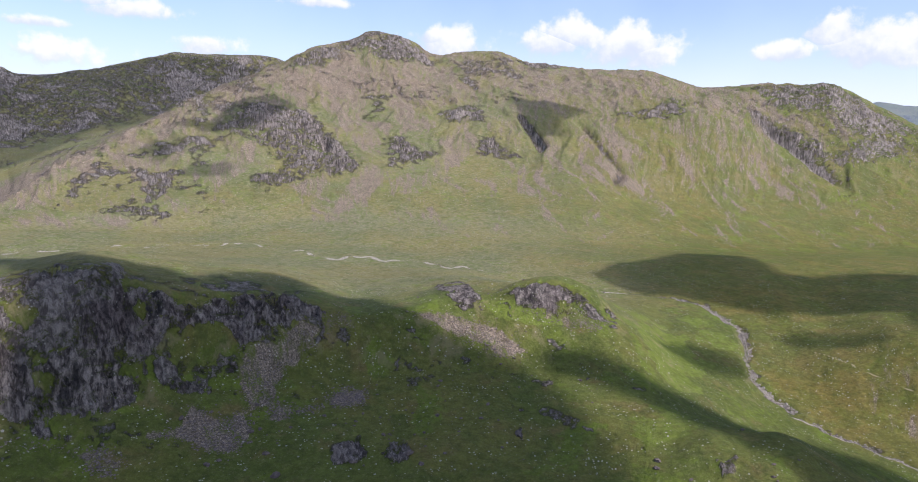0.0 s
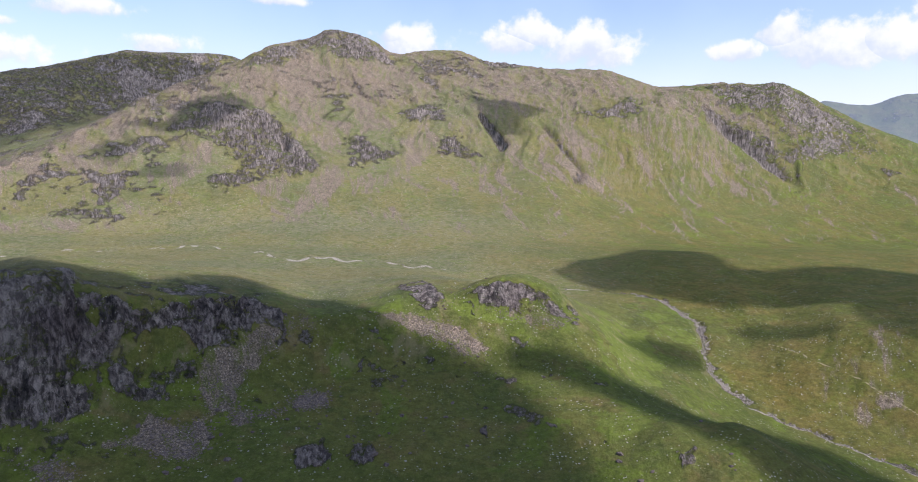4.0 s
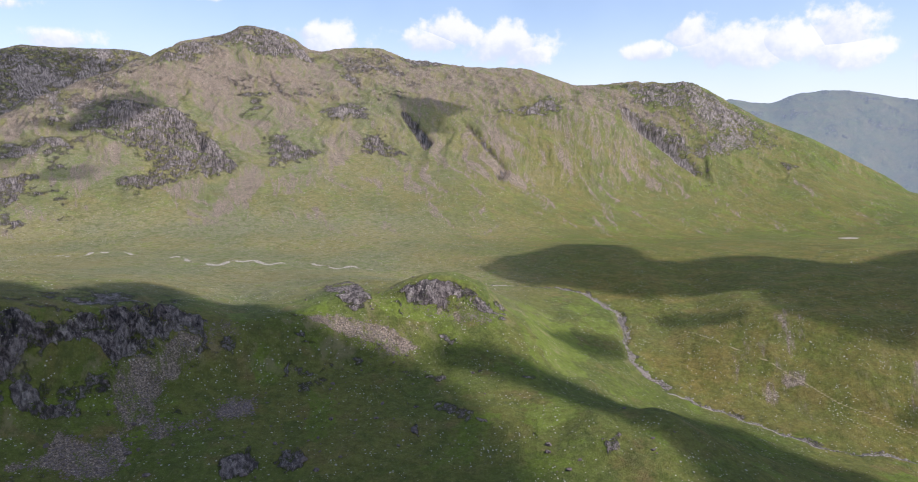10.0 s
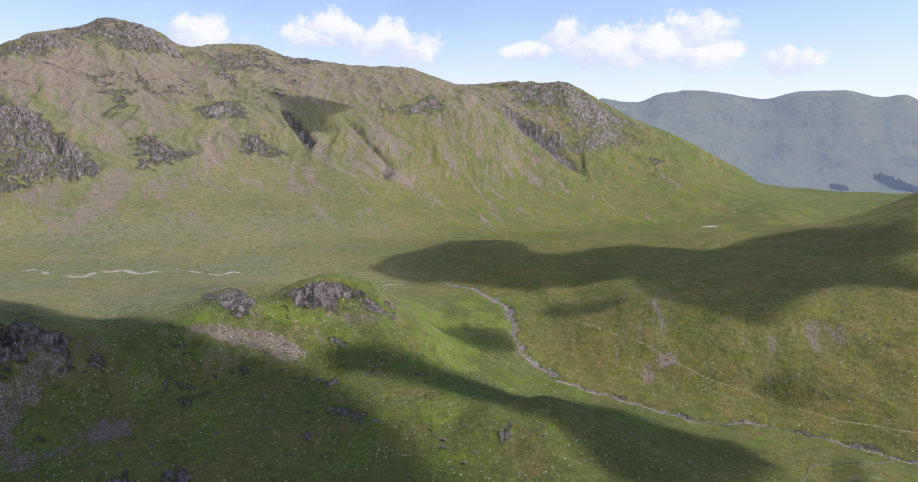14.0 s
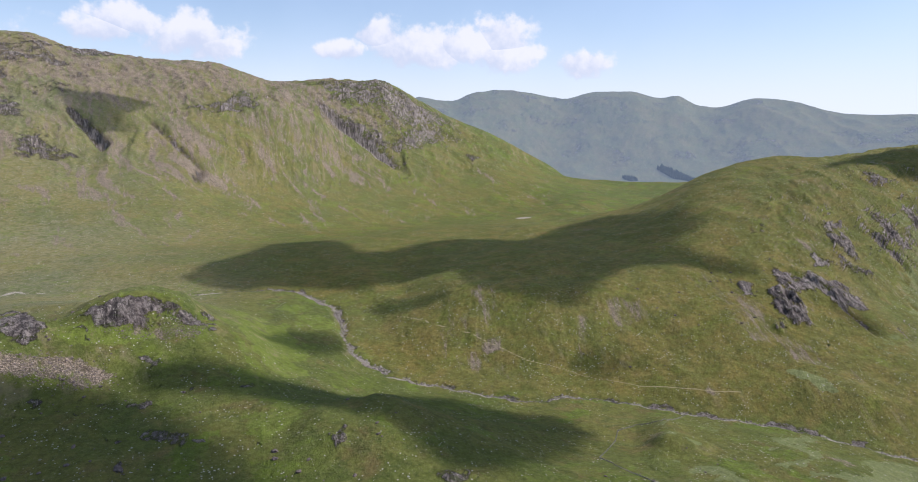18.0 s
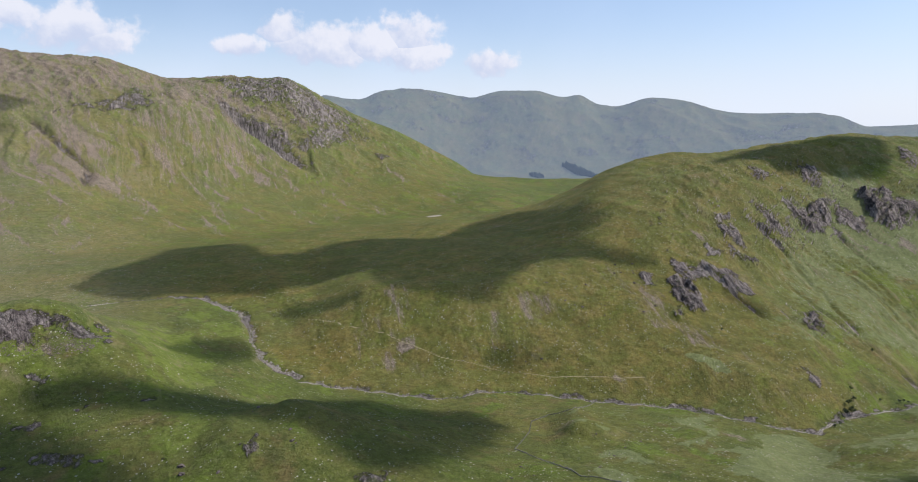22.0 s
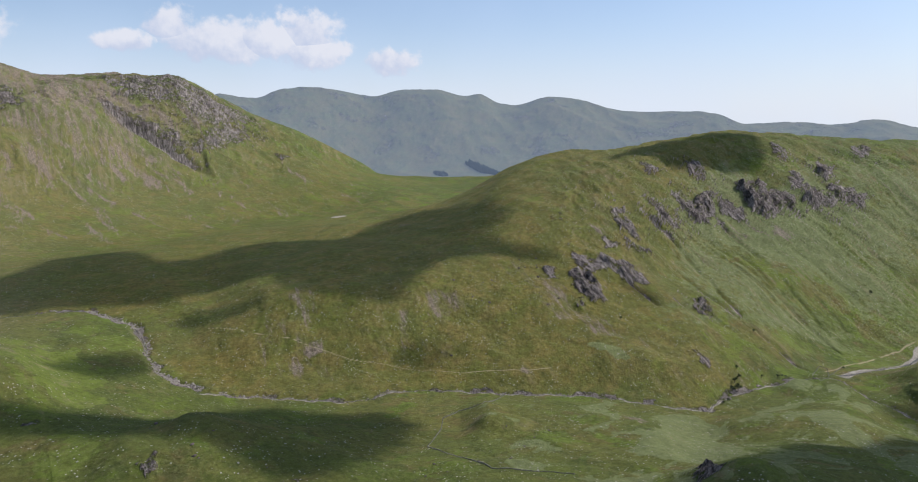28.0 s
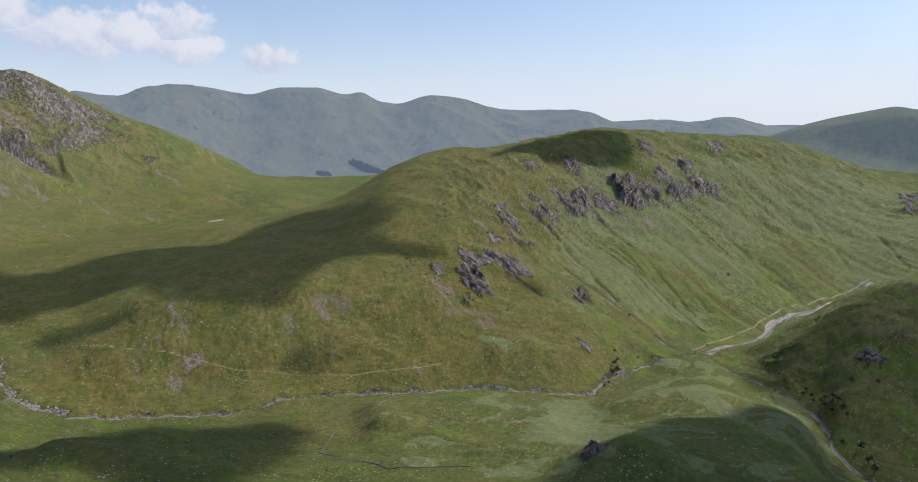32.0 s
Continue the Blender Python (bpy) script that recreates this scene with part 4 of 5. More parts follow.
for i, (strength, outline) in enumerate(PALE_PATCHES):
    stone_field(outline, strength, 6, 12, 22, 700 + 15 * i)
for i, course in enumerate(HILL_RILLS):
    xs, ys = [p[0] for p in course], [p[1] for p in course]
    m = (GX > min(xs) - 40) & (GX < max(xs) + 40) & (GY > min(ys) - 40) & (GY < max(ys) + 40)
    away, run = line_distance(GX[m] + 0.25 * warp_x[m], GY[m] + 0.25 * warp_y[m], course)
    cut = np.exp(-(away / 3.2) ** 2) * window(run, 0.05, 0.95, 0.05) * smooth(fractal(GX[m], GY[m], 40, 3, 1200 + i), -0.7, 0.1)
    DZ[m] -= 4.0 * cut
    ROCK[m] += 0.55 * cut

# rubble and outcrops on this side of the beck
rough = window(BAND, 2.4, 4.1, 0.3) * (1 - smooth(GB, 12, 30))
ROCK += 0.40 * smooth(frac_on(rough, wx, wy, 22, 5, 91, 0.6), 0.2, 0.55)
for i, (depth, darkening, outline) in enumerate(NEAR_CRAGS):
    across = max(p[0] for p in outline) - min(p[0] for p in outline)
    ribbed_crag(outline, 1.5 * depth * min(1, across / 25), darkening, min(3.5, 0.12 * across), min(8, 0.22 * across), min(13, max(0.5 * across, 5)), 800 + 17 * i, 0.85, 0.8)
for i, outline in enumerate(CRAG_LAWNS):
    m, amount = area(outline, 2.5, 5, 10, 1300 + 15 * i)
    ROCK[m] = ROCK[m] * (1 - amount) - 0.5 * amount
    DARKENING[m] *= 1 - amount
for i, (strength, outline) in enumerate(NEAR_RUBBLE):
    stone_field(outline, strength, 2.5, 6, 12, 900 + 15 * i)
east = smooth(GB, 86, 90) * window(BAND, 5.1, 6.3, 0.2)
DZ += frac_on(east, wx, wy, 60, 5, 93, 0.55, True) * 9
ROCK += 0.4 * smooth(frac_on(east, wx, wy, 40, 5, 95, 0.6), 0.2, 0.6) - 0.35 * east
# grassy mounds on the near bank
for cx, cy, rx, ry, turn, high in ((388, 277, 34, 20, 30, 7), (336, 66, 55, 36, -20, 15), (760, 128, 30, 18, 10, 6), (185, 520, 80, 45, 75, 3), (150, 360, 60, 25, 40, 4), (250, 395, 70, 24, 35, 4)):
    DZ += bump(wx, wy, cx, cy, rx, ry, turn) * high
for i, (strength, outline) in enumerate(LAWNS):
    m, amount = area(outline, 5, 10, 25, 1000 + 15 * i)
    if strength < 0.87:
        LUSH[m] = np.maximum(LUSH[m], strength * amount)
    else:
        PALE[m] = np.maximum(PALE[m], 1.4 * strength * amount)
        LUSH[m] *= 1 - amount
sward = window(GB, 8, 40, 5) * window(BAND, 2.3, 4.9, 0.4)
LUSH += 0.55 * smooth(frac_on(sward, wx, wy * 1.4, 70, 6, 96, 0.6), 0.02, 0.45)
# bracken and bright lawns
lawns = window(GB, 54, 97, 4) * window(BAND, 2.6, 5.0, 0.3)
bracken = smooth(frac_on(lawns, wx, wy * 1.6, 45, 5, 97, 0.6), 0.20, 0.24)
PALE = np.maximum(PALE, 1.1 * bracken)
LUSH += 0.25 * lawns
green = window(GB, 74, 110, 10) * window(BAND, 5.8, 8.7, 0.7)
LUSH += 0.50 * green + 0.35 * frac_on(green, fu, fv * 0.2, 60, 4, 98)
green = window(GB, 26, 44, 4) * window(BAND, 10.8, 12.6, 0.4)
LUSH += 0.5 * green * smooth(frac_on(green, wx, wy, 120, 4, 99), 0.0, 0.5)

# strawy ground high up and on the whaleback's back; fell and far grass also paled in place of haze
STRAW_HAZE = 1.0 * window(BAND, 11.4, 16.5, 0.8) * (1 - 0.55 * smooth(GB, 6, 22)) * (1 - smooth(GB, 26, 46)) + 0.8 * smooth(BAND, 14.9, 15.2) * smooth(GB, 26, 46) + 0.22 * window(GB, 18, 72, 5) * window(BAND, 5.2, 9.5, 0.5)
STRAW_HAZE += 1.0 * (1 - smooth(GB, 8, 24)) * window(BAND, 4.1, 11.4, 0.25)

DEEP = window(GB, -60, 100, 4) * window(BAND, 1.5, 3.9 + 1.0 * smooth(GB, 8, 16), 0.3) * (0.75 + 0.5 * fractal(wx, wy, 80, 4, 131))

# haze over the whaleback's steep face, put into its grass colour
PALE += 0.62 * face * (0.8 + 0.4 * fractal(wx, wy, 120, 4, 141))
RUSSET = np.maximum(window(GB, 18, 76, 5) * window(BAND, 5.15, 9.5, 0.3), 0.5 * window(GB, 6, 44, 4) * window(BAND, 7.0, 13.0, 0.6)) * (0.85 + 0.6 * fractal(wx, wy, 110, 5, 137, 0.6))
DEEP += 0.3 * window(GB, 16, 42, 5) * window(BAND, 6.6, 11.0, 0.5)
ROCK -= 0.7 * window(GB, 10, 40, 2) * window(BAND, 3.85, 4.9, 0.12)

# the beck's bed, the river and the tracks
stream = np.exp(-(BECK_OFF / 5.0) ** 2)
DZ -= 2.0 * stream * (0.3 + 0.7 * smooth(GB, 8, 20))
gravel = frac_on(smooth(np.exp(-(BECK_OFF / 14.0) ** 2), 0.0, 0.1), GX, GY, 24, 4, 121)
upper = 1 - smooth(GB, 8, 18)
BED += np.exp(-((BECK_OFF + 3 * gravel) / np.maximum((1.4 + 1.8 * gravel) * (1 + 1.3 * upper), 0.7)) ** 2) * smooth(gravel, -0.3 + 0.08 * upper, 0.1 + 0.2 * upper)
gorge = np.exp(-(BECK_OFF / 7.0) ** 2) * window(GB, 22, 28, 1.0)
DZ -= 1.2 * gorge
ROCK += gorge * 0.25 + 0.9 * frac_on(gorge, GX, GY, 8, 3, 123)
banks = stream * smooth(GB, 18, 22)
ROCK += 0.9 * smooth(frac_on(banks, GX, GY, 16, 4, 125), -0.1, 0.3) * (1 - smooth(GB, 80, 86)) - 0.8 * smooth(GB, 80, 86) * window(BAND, 3.6, 5.3, 0.3)
m = (GX > 760) & (GX < 1500) & (GY < 180) & (GY > -220)
away, run = line_distance(GX[m] + 0.6 * warp_x[m], GY[m] + 0.6 * warp_y[m], RIVER)
DZ[m] -= 1.6 * np.exp(-(away / 9) ** 2)
BED[m] = np.maximum(BED[m], np.exp(-(away / 6.5) ** 4))
# shallow tarn on the flat valley floor behind the whaleback
tarn = np.hypot((GX - 1155 + 0.3 * warp_x) / 26, (GY - 1309 + 0.3 * warp_y) / 22)
BED = np.maximum(BED, 1 - smooth(tarn, 0.7, 1.0))
m = (GD > 400) & (GD < 1500) & (GB > 25) & (GB < 99)
breaks = smooth(fractal(GX[m], GY[m], 25, 3, 127), -0.9, -0.1)
for course, width in ((HILL_TRACK, 0.65), (VALLEY_TRACK, 1.8)):
    away, run = line_distance(GX[m] + warp_x[m] * 0.25, GY[m] + warp_y[m] * 0.25, course)
    TRACK[m] = np.maximum(TRACK[m], np.exp(-(away / width) ** 2) * breaks)
Z = GZ + DZ

# ---- the land as meshes, split along the plan's lines ----
ATTRIBUTES = {"rock": ROCK, "scree": SCREE, "lush": LUSH, "bed": BED, "track": TRACK, "dry": STRAW_HAZE, "darkening": DARKENING, "deep": DEEP, "russet": RUSSET, "pale": PALE}


# coordinates across, down and up the slopes for streaks and clefts; off the whaleback they radiate from the camera to
# fit its view
on_hill = (BAND > 5.05) & (BAND < 9.6) & (GB > 30)
near_side = BAND <= 5.05
along_slope = np.where(on_hill, 0.885 * GX - 0.466 * GY, np.radians(GB) * np.where(near_side, 450, 1900) + 0.3 * warp_x)
down_slope = np.where(on_hill, 0.466 * GX + 0.885 * GY, GD)
DOWNSLOPE = np.stack([along_slope, down_slope * np.where(near_side, 0.5, 0.16), Z * np.where(near_side, 0.38, 0.12)], -1)


def sheet(name, r0, r1, c0, c1, material, label, category, closed=False):
    """Rows r0 to r1 and columns c0 to c1 of the land as one mesh."""
    cols = np.arange(c0, c1 + 1)
    if closed:
        cols = np.append(cols, 0)
    ii = (np.arange(r0, r1 + 1)[:, None], cols[None, :])
    nr, nc = r1 - r0 + 1, len(cols)
    co = np.stack([GX[ii], GY[ii], Z[ii]], -1).reshape(-1, 3).astype(np.float32)
    a = (np.arange(nr - 1)[:, None] * nc + np.arange(nc - 1)[None, :]).ravel()
    quads = np.stack([a, a + 1, a + nc + 1, a + nc], 1).astype(np.int32)
    mesh = bpy.data.meshes.new(name)
    mesh.vertices.add(len(co)), mesh.vertices.foreach_set("co", co.ravel())
    mesh.loops.add(quads.size), mesh.loops.foreach_set("vertex_index", quads.ravel())
    mesh.polygons.add(len(quads)), mesh.polygons.foreach_set("loop_start", np.arange(0, quads.size, 4, dtype=np.int32))
    mesh.update(calc_edges=True)
    mesh.polygons.foreach_set("use_smooth", np.ones(len(quads), dtype=bool))
    for key, field in ATTRIBUTES.items():
        layer = mesh.attributes.new(key, "FLOAT", "POINT")
        layer.data.foreach_set("value", np.clip(field[ii], -1, 1.5).ravel().astype(np.float32))
    layer = mesh.attributes.new("downslope", "FLOAT_VECTOR", "POINT")
    layer.data.foreach_set("vector", DOWNSLOPE[ii].ravel().astype(np.float32))
    normals = NORMALS[ii].reshape(-1, 3).astype(np.float32)
    mesh.normals_split_custom_set_from_vertices(normals)
    mesh.materials.append(material)
    return tagged(new(name, mesh), label, category, "", "structure")


def land_normals():
    px = np.stack([GX, GY, Z], -1)
    du = np.gradient(px, axis=0)
    dv = np.empty_like(px)
    dv[:, 1:-1] = px[:, 2:] - px[:, :-2]
    dv[:, 0], dv[:, -1] = px[:, 1] - px[:, -1], px[:, 0] - px[:, -2]
    n = np.cross(dv, du)
    n /= np.maximum(np.linalg.norm(n, axis=2, keepdims=True), 1e-9)
    return np.where(n[..., 2:] < 0, -n, n)


NORMALS = land_normals()
row_at = lambda band: int(np.searchsorted(ROW_BAND, band))
col_at = lambda bearing: int(np.searchsorted(FINE, bearing))
LAST = len(BEARINGS) - 1
sheet("ground", 0, row_at(6), 0, LAST, GRASSLAND, "rough green moorland grass with rocks above a beck", "ground", True)
sheet("valley", row_at(6), row_at(11), 0, col_at(24), GRASSLAND, "flat boggy grass valley floor below the fell", "ground")
sheet("whaleback_hill", row_at(6), row_at(11), col_at(24), LAST, GRASSLAND, "rounded grassy hill with broken crags on its steep side", "hill", True)
sheet("fell", row_at(11), row_at(15), 0, col_at(62), GRASSLAND, "high rocky fell with crags and scree on its grassy flanks", "mountain")
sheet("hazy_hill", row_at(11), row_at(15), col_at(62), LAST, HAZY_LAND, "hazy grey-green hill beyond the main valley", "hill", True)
sheet("back_fell", row_at(15), len(ROW_BAND) - 1, 0, col_at(20), GRASSLAND, "high fell behind, dark green under cloud shade", "mountain")
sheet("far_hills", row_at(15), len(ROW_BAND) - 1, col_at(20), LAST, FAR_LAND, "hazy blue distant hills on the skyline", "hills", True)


# ---- clouds overhead, out of sight, whose shadows lie on the land ----
# cloud plans: mean height of the ground in their shade, thickness, outline of the shade
CLOUD_PLANS = [
    (139, 1.0, [(-631, 844), (-549, 838), (-336, 525), (-296, 548), (-249, 533), (-223, 473), (-215, 538), (-211, 565), (-171, 600), (-148, 575), (-133, 528), (-102, 547), (-77, 553), (-53, 518), (-22, 501), (2, 492), (36, 483), (69, 474), (86, 445), (112, 406), (120, 376), (130, 346), (136, 313), (158, 271), (63, 272), (-79, 267), (-198, 255)]),
    (97, 1.0, [(54, 481), (67, 502), (82, 507), (108, 496), (135, 480), (170, 466), (207, 451), (260, 440), (321, 437), (363, 415), (375, 381), (410, 342), (392, 296), (312, 276), (240, 268), (200, 286), (194, 318), (178, 346), (158, 379), (141, 405), (120, 437), (86, 461)]),
    (109, 0.80, [(223, 868), (250, 917), (292, 954), (331, 950), (426, 1054), (453, 991), (453, 878), (504, 858), (581, 870), (637, 842), (693, 776), (762, 785), (832, 820), (880, 807), (871, 726), (817, 612), (794, 566), (753, 566), (733, 512), (769, 453), (763, 416), (707, 480), (657, 532), (599, 529), (563, 500), (533, 495), (507, 515), (481, 565), (493, 641), (488, 685), (470, 698), (426, 713), (394, 708), (365, 716), (330, 754), (284, 776), (249, 776), (226, 801)]),
    (85, 0.75, [(184, 582), (238, 609), (287, 602), (276, 557), (219, 547)]),
    (87, 0.6, [(357, 654), (404, 670), (419, 622), (397, 619), (371, 627)]),
    (57, 0.55, [(480, 452), (508, 442), (511, 411), (482, 402), (470, 421)]),
    (80, 0.6, [(790, 354), (800, 323), (805, 275), (783, 286), (778, 326)]),
    (232, 1.1, [(1171, 538), (1329, 554), (1438, 510), (1505, 484), (1581, 415), (1511, 339), (1443, 308), (1354, 383), (1283, 436), (1256, 497)]),
    (66, 1.0, [(424, 108), (455, 87), (543, 70), (533, 42), (632, 1), (690, -34), (625, -62), (520, -100), (374, -70), (210, 116), (295, 126)]),
    (45, 0.62, [(800, 20), (840, -20), (900, -120), (950, -250), (700, -300), (450, -150), (540, -95), (613, -70), (716, -46), (776, -12)]),
    (361, 0.5, [(-1728, 2107), (-1539, 2151), (-1390, 2364), (-1231, 2602), (-1009, 2623), (-800, 2600), (-760, 2250), (-800, 2000), (-900, 1850), (-939, 1798), (-919, 1603), (-870, 1450), (-919, 1217)]),
    (326, 0.6, [(-644, 1521), (-568, 1553), (-589, 1680), (-534, 1782), (-443, 1737), (-462, 1540), (-520, 1496)]),
    (204, 0.5, [(-570, 1301), (-547, 1350), (-485, 1394), (-472, 1337), (-531, 1305)]),
    (246, 0.45, [(-686, 1396), (-681, 1484), (-623, 1439), (-590, 1326)]),
    (322, 0.6, [(86, 1919), (244, 1857), (334, 1802), (270, 1736), (308, 1629), (238, 1619), (175, 1732)]),
    (237, 0.7, [(2814, -47), (2868, -161), (2873, -336), (2809, -465), (2737, -497), (2743, -223)]),
]


def cloud_material():
    m = bpy.data.materials.new("cloud")
    m.use_nodes = True
    n = Nodes(m.node_tree)
    pos = n.add("ShaderNodeTexCoord").outputs["Object"]
    thick = n.add("ShaderNodeAttribute", attribute_name="thickness").outputs["Fac"]
    density = n.add("ShaderNodeAttribute", attribute_name="cover").outputs["Fac"]
    ragged = n.math("ADD", thick, n.math("MULTIPLY", n.math("SUBTRACT", n.noise(pos, 0.03, 7, 0.62), 0.5), 0.9))
    holes = n.ramp(n.noise(pos, 0.012, 5, 0.6), 0.30, 0.46, 0.72, 1.0)
    solid = n.math("MULTIPLY", n.math("MULTIPLY", n.ramp(ragged, 0.28, 0.78), holes), density)
    white = n.add("ShaderNodeBsdfDiffuse", {"Color": (0.9, 0.9, 0.9, 1.0)}).outputs[0]
    clear = n.add("ShaderNodeBsdfTransparent").outputs[0]
    n.tree.links.new(n.add("ShaderNodeMixShader", {0: solid, 1: clear, 2: white}).outputs[0], n.add("ShaderNodeOutputMaterial").inputs[0])
    return m


CLOUD = cloud_material()
CLOUD_BASE = 1250.0


def cloud(ground, thick, outline):
    """A flat-based cumulus with billowing top, on the way from its shade on the land to the sun."""
    cx, cy = (sum(p[i] for p in outline) / len(outline) for i in (0, 1))
    xs, ys = [p[0] - cx for p in outline], [p[1] - cy for p in outline]
    step = max(6.0, max(np.ptp(xs), np.ptp(ys)) / 70)
    nx, ny = int((np.ptp(xs) + 80) / step) + 2, int((np.ptp(ys) + 80) / step) + 2
    x, y = np.meshgrid(min(xs) - 40 + step * np.arange(nx), min(ys) - 40 + step * np.arange(ny))
    d = inside(x + cx, y + cy, outline)
    rise = np.sqrt(np.clip(d, 0, 200)) * 9 * (1 + 0.5 * fractal(x, y, 60, 3, 7))
    used = d > -36
    co = np.concatenate([np.stack([x, y, 0 * x], -1).reshape(-1, 3), np.stack([x, y, rise + 1], -1).reshape(-1, 3)])
    cells = [j * nx + i for j in range(ny - 1) for i in range(nx - 1) if used[j, i] or used[j + 1, i] or used[j, i + 1] or used[j + 1, i + 1]]
    faces = [(k, k + nx, k + nx + 1, k + 1) for k in cells] + [(k + nx * ny, k + 1 + nx * ny, k + nx + 1 + nx * ny, k + nx + nx * ny) for k in cells]
    mesh = bpy.data.meshes.new("cloud")
    mesh.from_pydata(co.tolist(), [], faces)
    for key, field in (("thickness", np.clip(0.5 + d / 38, 0, 1)), ("cover", np.full(d.shape, 0.80 * min(thick, 1.0)))):
        layer = mesh.attributes.new(key, "FLOAT", "POINT")
        layer.data.foreach_set("value", np.tile(field.ravel(), 2).astype(np.float32))
    mesh.materials.append(CLOUD)
    ob = tagged(new("cloud", mesh), "white flat-based cumulus cloud drifting over the valley", "cloud", "clouds over the valley")
    ob.location = Vector((cx, cy, ground)) + SUN_DIR * ((CLOUD_BASE - ground) / SUN_DIR.z)
    return ob


for ground, thick, outline in CLOUD_PLANS:
    cloud(ground, thick, outline)


# ---- things on the land ----
def height_at(x, y):
    """The ground's height at a place within the wide view."""
    b, d = math.degrees(math.atan2(x, y)), math.hypot(x, y)
    c = min(max(int(round((b - FINE[0]) / 0.105)), 0), n_fine - 1)
    return float(np.interp(d, GD[:, c], Z[:, c]))


def part(name, bm, material, parent=None, label=""):
    """A bmesh as one mesh object, under a thing where one is given."""
    mesh = bpy.data.meshes.new(name)
    bm.to_mesh(mesh)
    bm.free()
    mesh.materials.append(material)
    ob = new(name, mesh)
    ob.parent = parent
    return tagged(ob, label)


def raw_mesh(name, co, faces, material):
    mesh = bpy.data.meshes.new(name)
    mesh.from_pydata(co, [], faces)
    mesh.materials.append(material)
    return mesh


rng = random.Random(7)


def rock_shape(seed, detail=2, squash=0.7):
    bm = bmesh.new()
    bmesh.ops.create_icosphere(bm, subdivisions=detail, radius=1.0)
    for v in bm.verts:
        p = v.co.normalized()
        r = 0.78 + 0.34 * noise.fractal(p * 1.4 + Vector((seed * 3.1, seed, 0)), 1.0, 2.0, 3) + 0.16 * round(2 * noise.noise(p * 2.2 + Vector((0, seed * 5.0, 0))))
        v.co = Vector((p.x * r * 1.15, p.y * r * 0.9, p.z * r * squash))
    return bm


BOULDERS = []
for k in range(6):
    bm = rock_shape(k + 1)
    mesh = bpy.data.meshes.new("boulder")
    bm.to_mesh(mesh), bm.free()
    mesh.materials.append(STONE)
    BOULDERS.append(mesh)


def boulder(x, y, size, label="grey lichened boulder lying in rough grass"):
    ob = new("boulder", rng.choice(BOULDERS))
    ob.matrix_world = pose(x, y, height_at(x, y) + 0.12 * size, rng.uniform(-15, 15), rng.uniform(-15, 15), rng.uniform(0, 360)) @ Matrix.Diagonal((size, size * rng.uniform(0.75, 1.1), size * rng.uniform(0.7, 1.0), 1))
    return tagged(ob, label, "boulder", "boulders on the slopes")


# single boulders: under the crag, on the near slope and on the whaleback
for x, y, spread, count, big in ((-120, 380, 70, 55, 1.7), (-10, 390, 70, 45, 1.4), (60, 470, 60, 40, 1.2), (140, 330, 50, 16, 1.6),
                                 (30, 545, 40, 30, 1.1), (560, 430, 90, 26, 1.3), (700, 400, 90, 34, 1.5), (330, 240, 70, 14, 1.2)):
    for k in range(count):
        boulder(x + rng.gauss(0, spread * 0.6), y + rng.gauss(0, spread * 0.5), big * rng.choice((0.4, 0.5, 0.6, 0.8, 1.0, 1.4)))
for x, y, size in ((39, 382, 3.4), (-28, 352, 3.2), (-60, 345, 2.6), (118, 352, 2.4), (-100, 330, 3.0), (-140, 335, 2.6)):
    boulder(x, y, size, "large pale boulder standing out of the grass")


def stone_spread(name, places, material, label, category, kind="stuff"):
    """Many small angular stones in one mesh."""
    shape = [(1, 0, 0), (-0.9, 0.1, 0), (0.1, 1, 0.05), (0, -0.95, 0), (0.15, 0.1, 0.8), (0, 0, -0.6), (0.7, 0.6, 0.35), (-0.6, 0.6, 0.3)]
    tris = [(0, 6, 4), (6, 2, 4), (2, 7, 4), (7, 1, 4), (1, 3, 4), (3, 0, 4), (0, 2, 6), (2, 1, 7), (0, 5, 2), (2, 5, 1), (1, 5, 3), (3, 5, 0)]
    co, faces = [], []
    for x, y, s in places:
        a, z, base = rng.uniform(0, 6.283), height_at(x, y), len(co)
        c, sn = math.cos(a) * s, math.sin(a) * s
        flat = rng.uniform(0.6, 1.1)
        for px, py, pz in shape:
            j = rng.uniform(0.8, 1.2)
            co.append((x + (px * c - py * sn) * j, y + (px * sn + py * c) * j, z + (pz * flat + 0.1) * s * j))
        faces += [tuple(base + i for i in t) for t in tris]
    ob = new(name, raw_mesh(name, co, faces, material))
    return tagged(ob, label, category, "", kind)


places = []
for strength, outline in NEAR_RUBBLE:
    xs, ys = np.array(outline, float).T
    wide_by, deep_by = np.ptp(xs) + 8, np.ptp(ys) + 8
    for k in range(int(min(wide_by * deep_by * 1.6 * strength, 2600))):
        x, y = xs.min() - 4 + rng.random() * wide_by, ys.min() - 4 + rng.random() * deep_by
        if inside(np.array([x]), np.array([y]), outline)[0] > 3 * rng.gauss(0, 1):
            places.append((x, y, rng.choice((0.25, 0.3, 0.35, 0.45, 0.6, 0.9))))
stone_spread("rubble", places, STONE, "purplish grey blocks of scree heaped under the crag", "scree")

